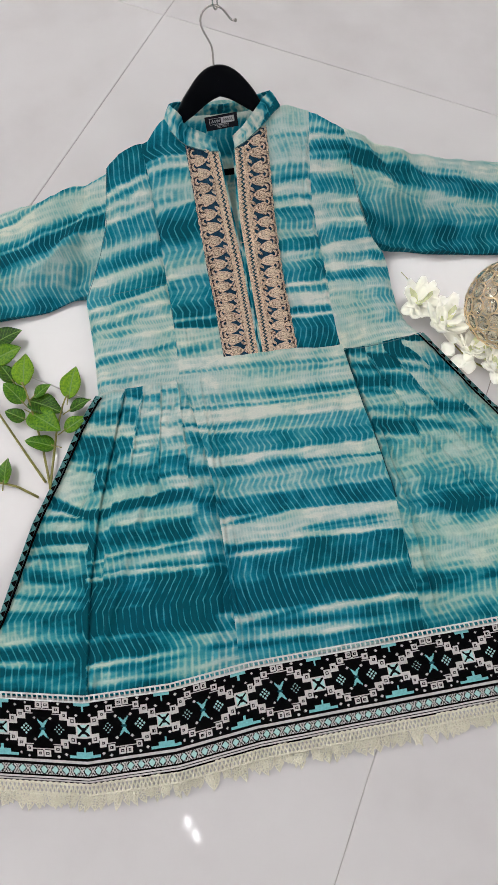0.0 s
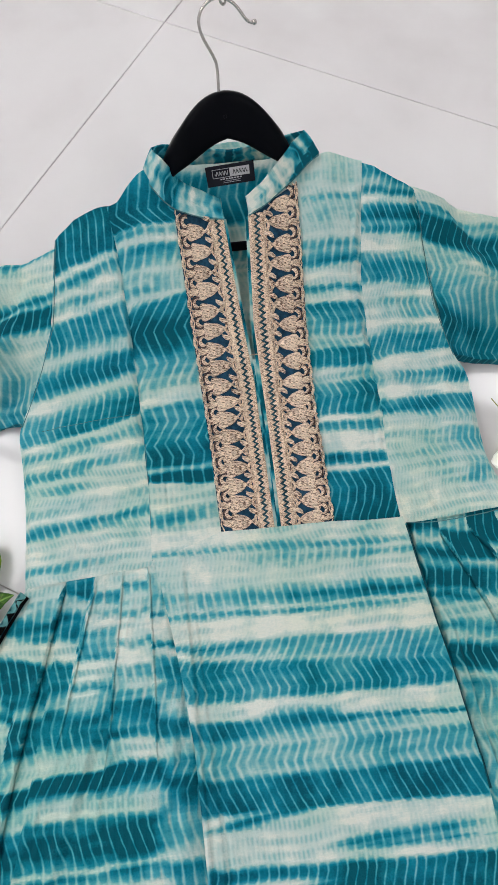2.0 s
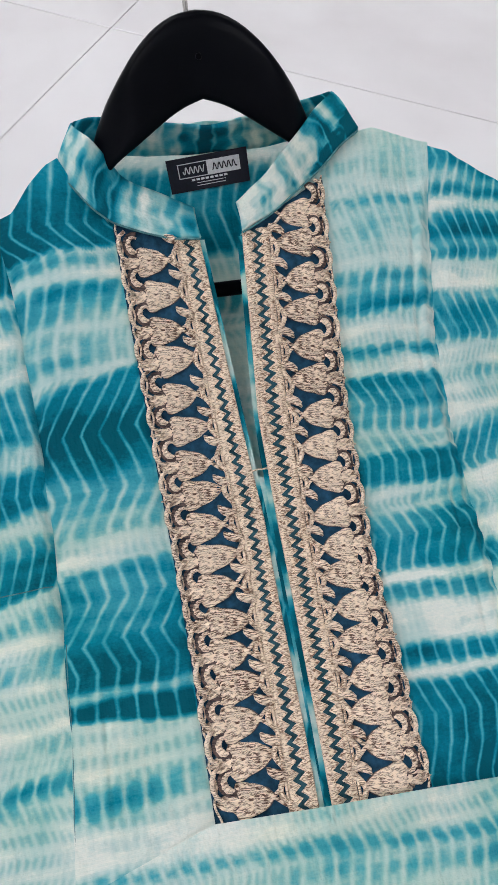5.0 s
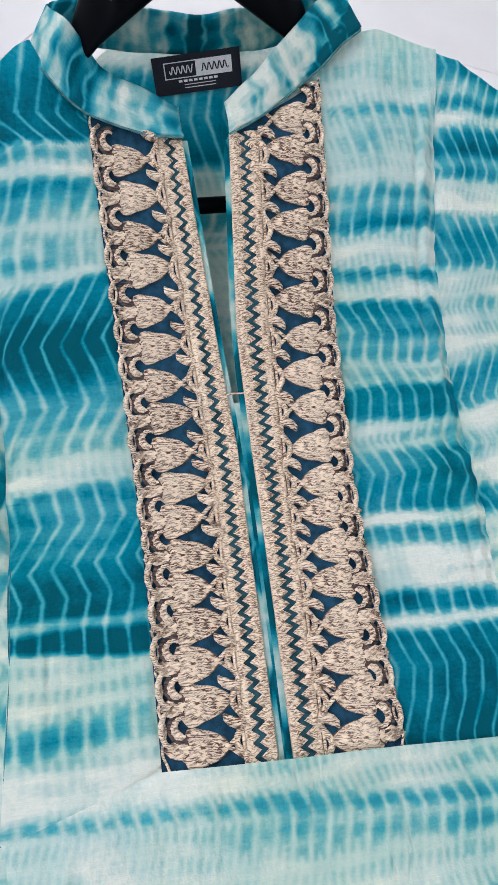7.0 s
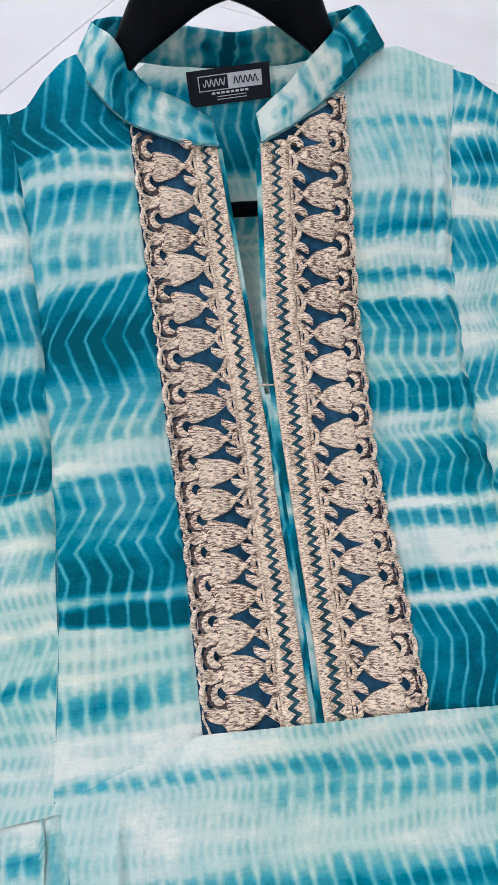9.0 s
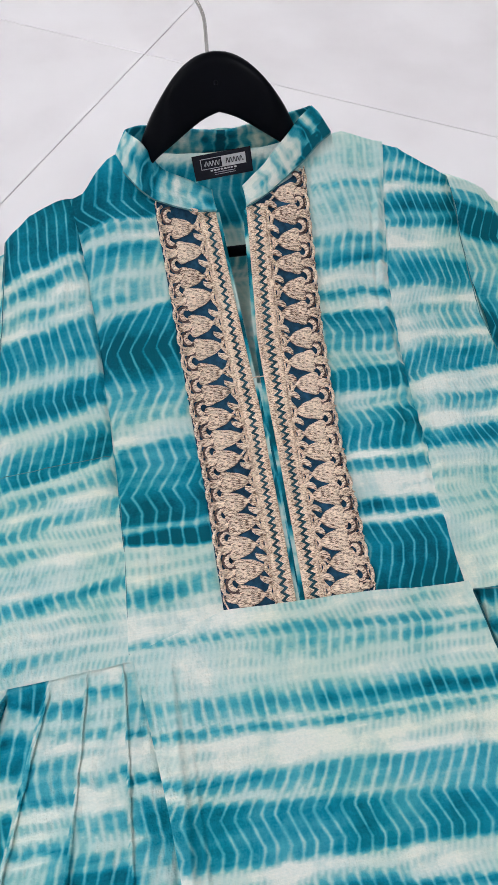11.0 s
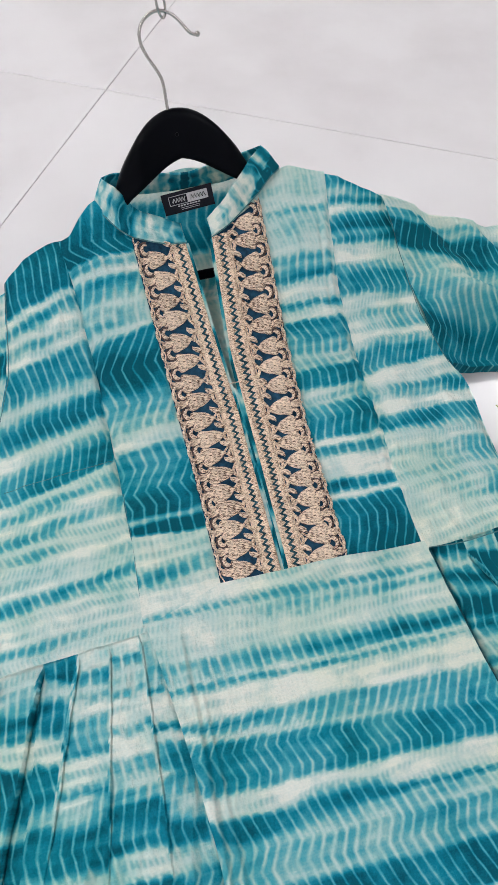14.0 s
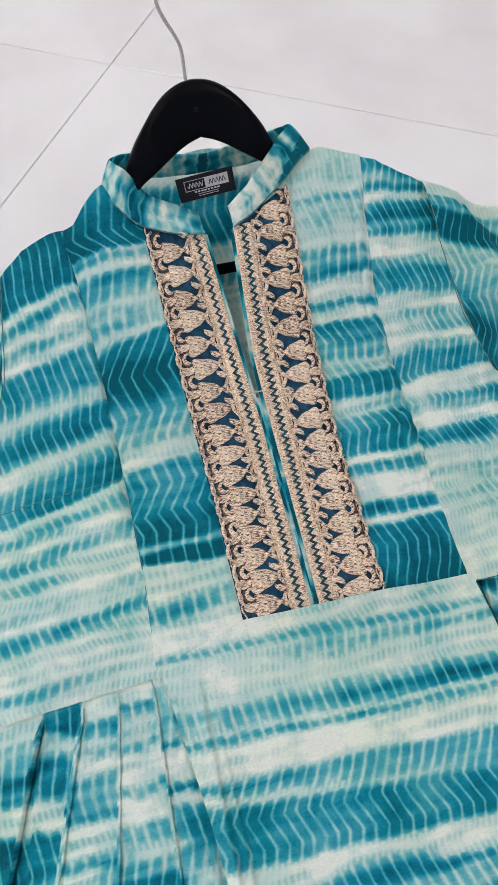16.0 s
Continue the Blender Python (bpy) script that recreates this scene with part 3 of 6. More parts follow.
YOKE_L = stripes([(0.33, 0.33), (0.2822, 0.2846), (0.279, 0.2818), (0.276, 0.2784), (0.2707, 0.2708), (0.2605, 0.2646), (0.254, 0.2587), (0.2422, 0.2477),
                  (0.2284, 0.2339), (0.2183, 0.2253), (0.2114, 0.2208), (0.1941, 0.1963), (0.1795, 0.1814), (0.1642, 0.166), (0.1438, 0.1478), (0.1319, 0.1381),
                  (0.1269, 0.1328), (0.1226, 0.1276), (0.0896, 0.0971), (0.0817, 0.0803), (0.0664, 0.0658), (0.0625, 0.0619), (0.0567, 0.0561), (0.0522, 0.0476),
                  (0.0482, 0.0432), (0.0336, 0.0297), (0.0226, 0.0234), (0.0163, 0.0179), (0.009, 0.0112), (0.0032, 0.0044), (-0.004, -0.004), (-0.04, -0.03)],
                 [0.8, 0.78, 0.3, 0.5, 0.08, 0.64, 0.55, 0.2, 0.42, 0.2, 0.68, 0.88, 0.8, 0.5, 0.38, 0.12, 0.2, 0.66, 0.72, 0.84, 0.78, (0.24, 0.35), 0.9, 0.86, 0.12,
                  0.16, 0.12, (0.6, 0.3), (0.55, 0.25), 0.12, 0.1, (0.25, 0.2)])
YOKE_R = stripes([(0.34, 0.34), (0.3015, 0.2995), (0.2949, 0.2937), (0.2894, 0.2872), (0.286, 0.2833), (0.2782, 0.2755), (0.266, 0.2637), (0.2588, 0.2565),
                  (0.2493, 0.2502), (0.2454, 0.2444), (0.2359, 0.2371), (0.23, 0.23), (0.2204, 0.2179), (0.2155, 0.2116), (0.2082, 0.2062), (0.2038, 0.2032),
                  (0.2004, 0.1993), (0.1911, 0.1871), (0.1878, 0.1801), (0.1786, 0.1744), (0.1709, 0.1686), (0.1631, 0.1628), (0.1579, 0.1584), (0.1456, 0.1442),
                  (0.1419, 0.14), (0.134, 0.1299), (0.126, 0.1251), (0.1178, 0.1114), (0.0995, 0.0961), (0.093, 0.0903), (0.0878, 0.0838), (0.0837, 0.0791),
                  (0.0779, 0.0739), (0.0596, 0.0568), (0.0533, 0.0511), (0.0482, 0.0458), (0.0425, 0.0407), (0.0364, 0.0354), (-0.0158, -0.0196), (-0.04, -0.04)],
                 [0.1, 0.25, 0.1, (0.52, 0.42), 0.22, 0.3, 0.18, 0.12, (0.45, 0.56), 0.28, 0.64, 0.08, 0.08, (0.68, 0.72), 0.06, 0.1, 0.72, 0.6, 0.42, 0.4, 0.24, 0.3,
                  0.74, 0.74, 0.3, 0.36, 0.6, 0.74, 0.74, 0.04, 0.68, 0.62, 0.06, 0.1, 0.78, 0.74, 0.05, 0.78, 0.84, 0.86])
SIDE_R = stripes([(0.335, 0.335), (0.3072, 0.2955), (0.2976, 0.292), (0.2921, 0.2886), (0.2854, 0.2833), (0.2776, 0.2772), (0.271, 0.2688), (0.266, 0.2646),
                  (0.2598, 0.2587), (0.2548, 0.2535), (0.2501, 0.2501), (0.2436, 0.242), (0.2382, 0.2335), (0.2321, 0.2287), (0.2183, 0.2145), (0.2136, 0.2084),
                  (0.2067, 0.204), (0.2008, 0.1981), (0.1932, 0.1902), (0.1866, 0.1821), (0.179, 0.1768), (0.1724, 0.1713), (0.1659, 0.1658), (0.1501, 0.1542),
                  (0.1447, 0.1496), (0.1383, 0.1371), (0.1299, 0.1285), (0.125, 0.1223), (0.1157, 0.1148), (0.1097, 0.1098), (0.1022, 0.1037), (0.0941, 0.0937),
                  (0.0877, 0.0859), (0.0772, 0.0761), (0.0688, 0.064), (0.0606, 0.0534), (0.0488, 0.0433), (0.03, 0.02), (0.015, 0.006), (0.004, -0.004), (-0.05, -0.05)],
                 [0.7, 0.74, 0.4, 0.72, 0.12, 0.78, 0.88, 0.6, 0.7, 0.3, 0.06, 0.06, (0.55, 0.2), 0.7, 0.66, 0.3, 0.06, (0.3, 0.4), (0.22, 0.62), (0.2, 0.5), (0.05, 0.1),
                  (0.3, 0.4), (0.64, 0.68), (0.62, 0.66), 0.08, 0.1, (0.45, 0.66), (0.4, 0.5), 0.05, 0.08, (0.64, 0.72), (0.74, 0.68), (0.18, 0.4), (0.12, 0.15),
                  (0.28, 0.4), (0.12, 0.45), (0.3, 0.25), (0.12, 0.3), (0.24, 0.15), (0.1, 0.12), 0.15])
SIDE_L = stripes([(0.33, 0.33), (0.2549, 0.2671), (0.2489, 0.2609), (0.2405, 0.2546), (0.2318, 0.2429), (0.2252, 0.2317), (0.2163, 0.2257), (0.2088, 0.2167),
                  (0.1935, 0.1991), (0.1795, 0.1858), (0.1671, 0.1762), (0.1567, 0.1625), (0.1439, 0.1531), (0.1278, 0.1353), (0.1107, 0.12), (0.1058, 0.1155),
                  (0.0955, 0.1038), (0.0848, 0.0911), (0.0751, 0.0823), (0.065, 0.0698), (0.056, 0.061), (0.047, 0.052), (0.0385, 0.044), (0.0287, 0.0333),
                  (0.0198, 0.0266), (0.0082, 0.0144), (-0.0105, -0.0045), (-0.0215, -0.0199), (-0.0299, -0.0283), (-0.0435, -0.0474), (-0.05, -0.05), (-0.0508, -0.053)],
                 [0.85, 0.85, 0.1, (0.68, 0.62), 0.1, (0.45, 0.4), 0.08, 0.7, 0.66, 0.2, 0.72, 0.78, 0.1, 0.6, 0.68, 0.1, (0.5, 0.45), 0.1, (0.55, 0.5), 0.18, (0.36, 0.3),
                  0.12, (0.34, 0.28), 0.12, (0.66, 0.5), 0.14, 0.12, (0.5, 0.1), 0.12, (0.5, 0.1), (0.2, 0.1), 0.12])
# left side of the skirt: at its edge and at the middle, then from the middle to the seam
GORE_L = stripes([(-0.02, -0.05), (-0.06, -0.09), (-0.085, -0.125), (-0.105, -0.13), (-0.113, -0.1375), (-0.128, -0.175), (-0.1339, -0.183), (-0.1496, -0.192),
                  (-0.1695, -0.1965), (-0.1901, -0.2019), (-0.1997, -0.2107), (-0.2079, -0.2168), (-0.2119, -0.2258), (-0.2233, -0.2353), (-0.2289, -0.2403),
                  (-0.2362, -0.2456), (-0.2393, -0.2532), (-0.245, -0.2624), (-0.2509, -0.2716), (-0.2569, -0.2809), (-0.2679, -0.2883), (-0.2777, -0.2981),
                  (-0.2882, -0.3053), (-0.2946, -0.3117), (-0.301, -0.3181), (-0.3113, -0.3251), (-0.318, -0.3299), (-0.3269, -0.3408), (-0.3399, -0.3506),
                  (-0.3543, -0.3632), (-0.3642, -0.3749), (-0.3756, -0.3894), (-0.3815, -0.3953), (-0.3903, -0.4041), (-0.4019, -0.4157), (-0.4073, -0.423),
                  (-0.4188, -0.4344), (-0.46, -0.46)],
                 [(0.3, 0.4), 0.7, 0.9, 0.9, 0.08, 0.08, 0.9, 0.85, 0.1, 0.7, 0.1, 0.2, 0.88, 0.85, 0.12, 0.12, 0.65, 0.3, 0.3, 0.6, 0.7, (0.1, 0.5), (0.1, 0.5),
                  (0.6, 0.75), (0.12, 0.6), (0.08, 0.6), (0.6, 0.85), (0.55, 0.85), (0.3, 0.8), (0.1, 0.5), (0.75, 0.85), (0.8, 0.85), (0.2, 0.7), (0.85, 0.8), (0.6, 0.7),
                  (0.75, 0.6), (0.8, 0.85), 0.7])
GORE_M = stripes([(-0.1452, -0.1467), (-0.1508, -0.1545), (-0.1709, -0.179), (-0.1816, -0.1834), (-0.1933, -0.1918), (-0.199, -0.1973), (-0.2069, -0.2095),
                  (-0.2142, -0.2161), (-0.2245, -0.2314), (-0.2345, -0.2407), (-0.2522, -0.2569), (-0.2633, -0.2626), (-0.2676, -0.2666), (-0.272, -0.271),
                  (-0.2825, -0.2861), (-0.2916, -0.3005), (-0.2938, -0.3038), (-0.3026, -0.3105), (-0.3387, -0.349), (-0.3433, -0.3528), (-0.3689, -0.3802),
                  (-0.3762, -0.3875), (-0.3833, -0.3908), (-0.3975, -0.3985), (-0.4034, -0.4044), (-0.4099, -0.4122), (-0.419, -0.4243), (-0.4254, -0.4299),
                  (-0.4328, -0.4354), (-0.46, -0.46)],
                 [0.3, 0.66, 0.62, 0.1, 0.1, 0.84, 0.82, 0.35, 0.12, 0.68, 0.84, 0.62, 0.12, 0.64, (0.25, 0.05), 0.64, 0.1, 0.78, 0.8, 0.95, 0.95, (0.55, 0.9),
                  (0.85, 0.1), (0.85, 0.08), (0.12, 0.5), (0.66, 0.2), (0.5, 0.12), 0.2, (0.65, 0.4), (0.6, 0.5)])
GORE_R = stripes([(0.0, 0.0), (-0.03, -0.03), (-0.041, -0.051), (-0.047, -0.062), (-0.057, -0.07), (-0.074, -0.08), (-0.084, -0.094), (-0.094, -0.104), (-0.11, -0.113),
                  (-0.128, -0.124), (-0.146, -0.138), (-0.157, -0.154), (-0.186, -0.178), (-0.198, -0.198), (-0.222, -0.226), (-0.245, -0.251), (-0.27, -0.278)],
                 [0.9, (0.88, 0.9), (0.3, 0.7), (0.3, 0.16), (0.9, 0.4), (0.74, 0.62), (0.26, 0.5), (0.62, 0.16), (0.16, 0.12), (0.74, 0.76), (0.76, 0.5), (0.14, 0.12),
                  (0.28, 0.32), (0.14, 0.16), (0.22, 0.34), (0.42, 0.5), (0.5, 0.86)])
GORE_R2 = stripes([(-0.28, -0.296), (-0.298, -0.316), (-0.313, -0.33), (-0.335, -0.342), (-0.349, -0.362), (-0.361, -0.375), (-0.378, -0.386), (-0.389, -0.4),
                   (-0.403, -0.41), (-0.42, -0.425), (-0.46, -0.46)],
                  [(0.14, 0.26), (0.12, 0.06), (0.36, 0.2), (0.06, 0.1), (0.12, 0.26), (0.82, 0.76), (0.9, 0.4), 0.16, (0.16, 0.4), (0.55, 0.5), (0.5, 0.4)])
SLEEVE_R = stripes([(0.33, 0.3), (0.287, 0.2794), (0.2761, 0.2568), (0.2733, 0.244), (0.2684, 0.2424), (0.2623, 0.233), (0.2467, 0.2094), (0.2389, 0.1956),
                    (0.2304, 0.1778), (0.2119, 0.1713), (0.1995, 0.1679), (0.1842, 0.158), (0.1638, 0.139), (0.144, 0.1225), (0.08, 0.08)],
                   [(0.12, 0.2), (0.12, 0.3), (0.14, 0.2), (0.6, 0.3), (0.5, 0.3), (0.95, 0.8), (0.9, 0.7), 0.22, 0.3, 0.5, (0.6, 0.5), (0.95, 0.8), (0.7, 0.8), 1.02,
                    1.0])
SLEEVE_L = stripes([(0.32, 0.32), (0.2723, 0.2794), (0.2597, 0.2745), (0.2533, 0.2673), (0.2347, 0.242), (0.22, 0.2343), (0.2168, 0.2293), (0.2117, 0.2246),
                    (0.1993, 0.2119), (0.1931, 0.2054), (0.1801, 0.1935), (0.1572, 0.1789), (0.1361, 0.1426), (0.1221, 0.1308), (0.08, 0.1)],
                   [0.2, 0.2, 0.64, 0.1, 0.14, 0.78, 0.4, 0.97, 0.95, (0.7, 0.3), (0.35, 0.2), (0.5, 0.3), (0.7, 0.5), 0.78, 0.8])
BACK_D = stripes([(0.36, 0.36), (0.343, 0.341), (0.336, 0.334), (0.305, 0.305), (0.298, 0.298), (0.288, 0.288), (0.278, 0.278), (0.265, 0.265), (0.24, 0.24), (0.22, 0.22),
                  (0.2, 0.2), (0.17, 0.17), (0.1, 0.1)],
                 [0.2, 0.15, 0.72, 0.78, (0.15, 0.2), 0.12, 0.5, (0.2, 0.25), 0.12, 0.15, (0.24, 0.22), 0.3, 0.2])

# where the fold lines turn
SKIRT_K = [(-0.012, -0.003), (-0.030, 0.003), (-0.055, -0.004), (-0.0879, 0.0), (-0.1002, -0.004), (-0.1175, -0.0124), (-0.1349, -0.0233), (-0.1521, -0.016), (-0.1706, -0.0222), (-0.1801, -0.0203), (-0.1974, -0.0145), (-0.2108, -0.0216),
           (-0.2317, -0.0149), (-0.2505, -0.0062), (-0.2924, -0.0062), (-0.3276, -0.0199), (-0.3541, -0.0164), (-0.3826, -0.0092), (-0.4168, -0.0125)]
YOKE_LK = [(0.33, 0.008), (0.3004, 0.0), (0.2936, -0.0022), (0.2817, 0.0132), (0.2690, 0.0132), (0.2359, 0.001), (0.2231, 0.001), (0.1935, -0.024), (0.1647, -0.0134), (0.1466, -0.0257), (0.1326, -0.0257), (0.1096, -0.0194), (0.0881, -0.035), (0.0740, -0.0277), (0.0598, -0.0311)]
YOKE_RK = [(0.30, -0.006), (0.26, 0.004), (0.23, -0.004), (0.1981, 0.0), (0.1864, 0.0074), (0.1730, 0.0042), (0.1567, 0.0139), (0.1455, 0.0128), (0.1333, 0.0083), (0.1261, 0.0127), (0.1162, 0.0184), (0.0995, 0.0112), (0.0405, 0.0112), (0.0207, 0.0177), (0.0073, 0.0142), (-0.0087, 0.0066)]
GORE_LK = [(-0.05, 0.004), (-0.09, -0.004), (-0.13, 0.004), (-0.165, -0.006), (-0.1935, 0.0), (-0.2164, -0.0122), (-0.2399, -0.0122), (-0.2642, -0.004), (-0.3094, -0.0005), (-0.3436, -0.0224), (-0.3692, -0.0227), (-0.3986, -0.0101), (-0.4456, -0.0165)]

# pleats: top and end of each fold line
PLEATS_L = [(-0.202, -0.036, -0.292, -0.44, 0.0060), (-0.174, -0.034, -0.224, -0.20, 0.0015), (-0.150, -0.031, -0.182, -0.24, 0.0014), (-0.126, -0.027, -0.131, -0.24, 0.0013)]
PLEATS_R = [(0.160, -0.030, 0.222, -0.235, 0.0035), (0.187, -0.030, 0.285, -0.235, 0.003), (0.215, -0.027, 0.342, -0.235, 0.0042)]


def pleated(pleats, side):
    """Knife pleats: a raised edge that hangs over a groove beside it."""
    def folds(u, v):
        z, du = np.zeros(len(u)), np.zeros(len(u))
        for ua, va, ub, vb, tall in pleats:
            k = np.clip((va - v) / (va - vb), 0, 1)
            bend = 0.018 * np.sin(math.pi * k) * (-1 if side < 0 else 0.4) * (abs(ub - ua) > 0.06)
            d = side * (u - (ua + (ub - ua) * k + bend))
            fade = (1 - smooth(k, 0.6, 1.0) * (0.35 if tall == 0.006 else 1.0)) * (1 - smooth(v, va - 0.012, va + 0.001))
            z = z + tall * fade * np.where(d > 0, np.exp(-d / 0.018), -0.9 * np.exp(d / 0.0028) - (1.2 if tall > 0.005 else 0.40 if side < 0 else 0.9) * np.exp(-((d / 0.0014) ** 2)))
            du = du - side * fade * np.where(d > 0, 0.0024 * np.exp(-d / 0.004), 0.0)
        fan = u / (0.30 - v)
        z = z + (0.0052 * field(fan * 26, v * 1.5, 1.0, 61.0) + 0.0036 * field(fan * 60, v * 3.0, 1.0, 62.0) + 0.0016 * field(u, v, 46, 63.0)) * (0.25 + 0.75 * smooth(-v, 0.10, 0.20)) * smooth(-v, 0.03, 0.07) - 0.002 * smooth(v, -0.055, -0.035)
        if side > 0:
            rim = u - np.interp(v, [-0.253, -0.132, -0.014], [0.1495, 0.1385, 0.1265])
            z = z - 0.008 * np.exp(-((rim / 0.0045) ** 2)) * smooth(v, -0.30, -0.12)
            z = z + 0.0032 * (np.exp(-(((rim - 0.0115) / 0.0020) ** 2)) - np.exp(-(((rim - 0.0155) / 0.0020) ** 2)) + 0.8 * np.exp(-(((rim - 0.0200) / 0.0022) ** 2))) * smooth(-v, 0.10, 0.17)
        if side < 0:
            z = z - 0.004 * smooth(u, -0.116, -0.100) * smooth(-v, 0.03, 0.05)
        return z, du
    return folds


def slipped(pleats, rows):
    """The print jumps where a pleat swallows cloth."""
    def paint(u, v):
        w = v.copy()
        for n, (ua, va, ub, vb, tall) in enumerate(pleats):
            k = np.clip((va - v) / (va - vb), 0, 1)
            w = w + np.where(u < ua + (ub - ua) * k, 0.006 * (-1) ** n, 0) * (1 - smooth(k, 0.5, 1))
        return rows(u, w)
    return paint


def paint_skirt(u, v):
    return streaks(u, v, dye_rows(u, v, -0.083, 0.132, SKIRT_A), SKIRT_S) + 0.05 * smooth(-v, 0.15, 0.3)


def paint_yoke_left(u, v):
    """The print runs on into the skirt beside the placket's foot."""
    k = smooth(v, -0.014, 0.004)
    return dye_rows(u, v, -0.105, -0.058, YOKE_L) * k + paint_skirt(u, v) * (1 - k)


def paint_gore_left(u, v):
    a = dye_rows(u, v, -0.38, -0.30, GORE_L)
    b = dye_rows(u, v, -0.215, -0.105, GORE_M)
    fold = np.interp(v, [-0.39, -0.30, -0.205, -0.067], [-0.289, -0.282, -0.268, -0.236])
    deep = np.where(u < fold, a, b)
    # above, each pleat shows another stretch of the print
    top = np.zeros(len(u))
    for n, rows in enumerate(PLEAT_D):
        r = np.array(rows)
        w = v + 0.0015 * field(u, v, 40, 81.0) + 0.0030 * field(u, v, 85, 83.0) + (0.25 if n < 2 else 0.10) * (u + 0.13 + 0.022 * (4 - n))
        top = np.where(pleat_of(u, v) == n, np.interp(-w, -r[:, 0], r[:, 1]) * (0.84 if n < 2 else 0.90), top)
    k = smooth(-v, 0.128, 0.150)
    # beside the front panel the print runs on across the fold
    side = smooth(u + 0.02 * field(u * 0, v, 18, 19.0), -0.136, -0.118)
    front = paint_skirt(u, v - 0.006)
    top, deep = top * (1 - side) + front * side, deep * (1 - 0.6 * side) + 0.6 * front * side
    # deeper along the big pleat: dark dye, plus the fold's shade put into the colour
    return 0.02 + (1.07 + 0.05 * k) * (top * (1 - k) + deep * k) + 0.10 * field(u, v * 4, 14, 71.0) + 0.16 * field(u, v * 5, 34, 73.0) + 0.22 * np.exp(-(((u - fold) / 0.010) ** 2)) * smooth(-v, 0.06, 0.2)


PLEAT_D = []
PLEAT_D.append([(-0.036, 0.15), (-0.052, 0.32), (-0.066, 0.35), (-0.072, 0.76), (-0.085, 0.7), (-0.091, 0.08), (-0.103, 0.05), (-0.109, 0.9), (-0.141, 0.85), (-0.148, 0.1)])
PLEAT_D.append([(-0.036, 0.76), (-0.052, 0.8), (-0.056, 0.3), (-0.063, 0.22), (-0.068, 0.5), (-0.072, 0.86), (-0.078, 0.8), (-0.09, 0.72), (-0.097, 0.08), (-0.111, 0.05), (-0.117, 0.88), (-0.144, 0.9), (-0.151, 0.3)])
PLEAT_D.append([(-0.037, 0.14), (-0.043, 0.2), (-0.05, 0.72), (-0.055, 0.5), (-0.06, 0.12), (-0.066, 0.4), (-0.071, 0.1), (-0.079, 0.5), (-0.096, 0.42), (-0.104, 0.66), (-0.108, 0.1), (-0.113, 0.08), (-0.118, 0.34), (-0.123, 0.12), (-0.131, 0.78), (-0.137, 0.12), (-0.143, 0.66)])
PLEAT_D.append([(-0.034, 0.06), (-0.042, 0.1), (-0.048, 0.66), (-0.053, 0.2), (-0.068, 0.12), (-0.077, 0.5), (-0.083, 0.15), (-0.096, 0.1), (-0.103, 0.55), (-0.108, 0.06), (-0.117, 0.06), (-0.122, 0.46), (-0.128, 0.5), (-0.133, 0.05), (-0.139, 0.06), (-0.146, 0.55)])
PLEAT_D.append([(-0.03, 0.1), (-0.037, 0.72), (-0.044, 0.7), (-0.049, 0.2), (-0.058, 0.2), (-0.066, 0.38), (-0.084, 0.4), (-0.092, 0.6), (-0.1, 0.56), (-0.106, 0.05), (-0.117, 0.06), (-0.124, 0.55), (-0.13, 0.08), (-0.136, 0.56), (-0.15, 0.6)])


def pleat_of(u, v):
    n = np.zeros(len(u), int)
    for ua, va, ub, vb, tall in PLEATS_L:
        k = np.clip((va - v) / (va - vb), 0, 1)
        n += u > ua + (ub - ua) * k - 0.018 * np.sin(math.pi * k) * (abs(ub - ua) > 0.06)
    return n


PLEAT_R = []
PLEAT_R.append([(-0.0281, 0.85), (-0.0406, 0.1), (-0.0503, 0.6), (-0.0542, 0.86), (-0.064, 0.35), (-0.0733, 0.8), (-0.084, 0.82), (-0.0885, 0.4), (-0.0945, 0.7), (-0.1006, 0.3), (-0.1124, 0.12), (-0.1228, 0.5), (-0.1325, 0.08), (-0.1416, 0.78), (-0.1558, 0.72), (-0.1638, 0.06), (-0.1734, 0.5), (-0.182, 0.2), (-0.2008, 0.42), (-0.2167, 0.12), (-0.2452, 0.1)])
PLEAT_R.append([(-0.0354, 0.2), (-0.0419, 0.8), (-0.0595, 0.85), (-0.0689, 0.12), (-0.0775, 0.8), (-0.0958, 0.78), (-0.1035, 0.15), (-0.1155, 0.15), (-0.1239, 0.6), (-0.1314, 0.3), (-0.1384, 0.1), (-0.1457, 0.74), (-0.1526, 0.6), (-0.1616, 0.1), (-0.1759, 0.3), (-0.1927, 0.2)])
PLEAT_R.append([(-0.0372, 0.8), (-0.0532, 0.82), (-0.0616, 0.08), (-0.0692, 0.66), (-0.0812, 0.12), (-0.093, 0.22), (-0.1108, 0.2), (-0.1197, 0.72), (-0.13, 0.74), (-0.1431, 0.15), (-0.1604, 0.62), (-0.169, 0.3), (-0.1855, 0.3)])
PLEAT_R.append([(-0.0283, 0.85), (-0.0168, 0.85), (-0.0298, 0.1), (-0.0424, 0.08), (-0.0607, 0.5), (-0.0695, 0.75), (-0.0814, 0.2), (-0.1016, 0.2)])


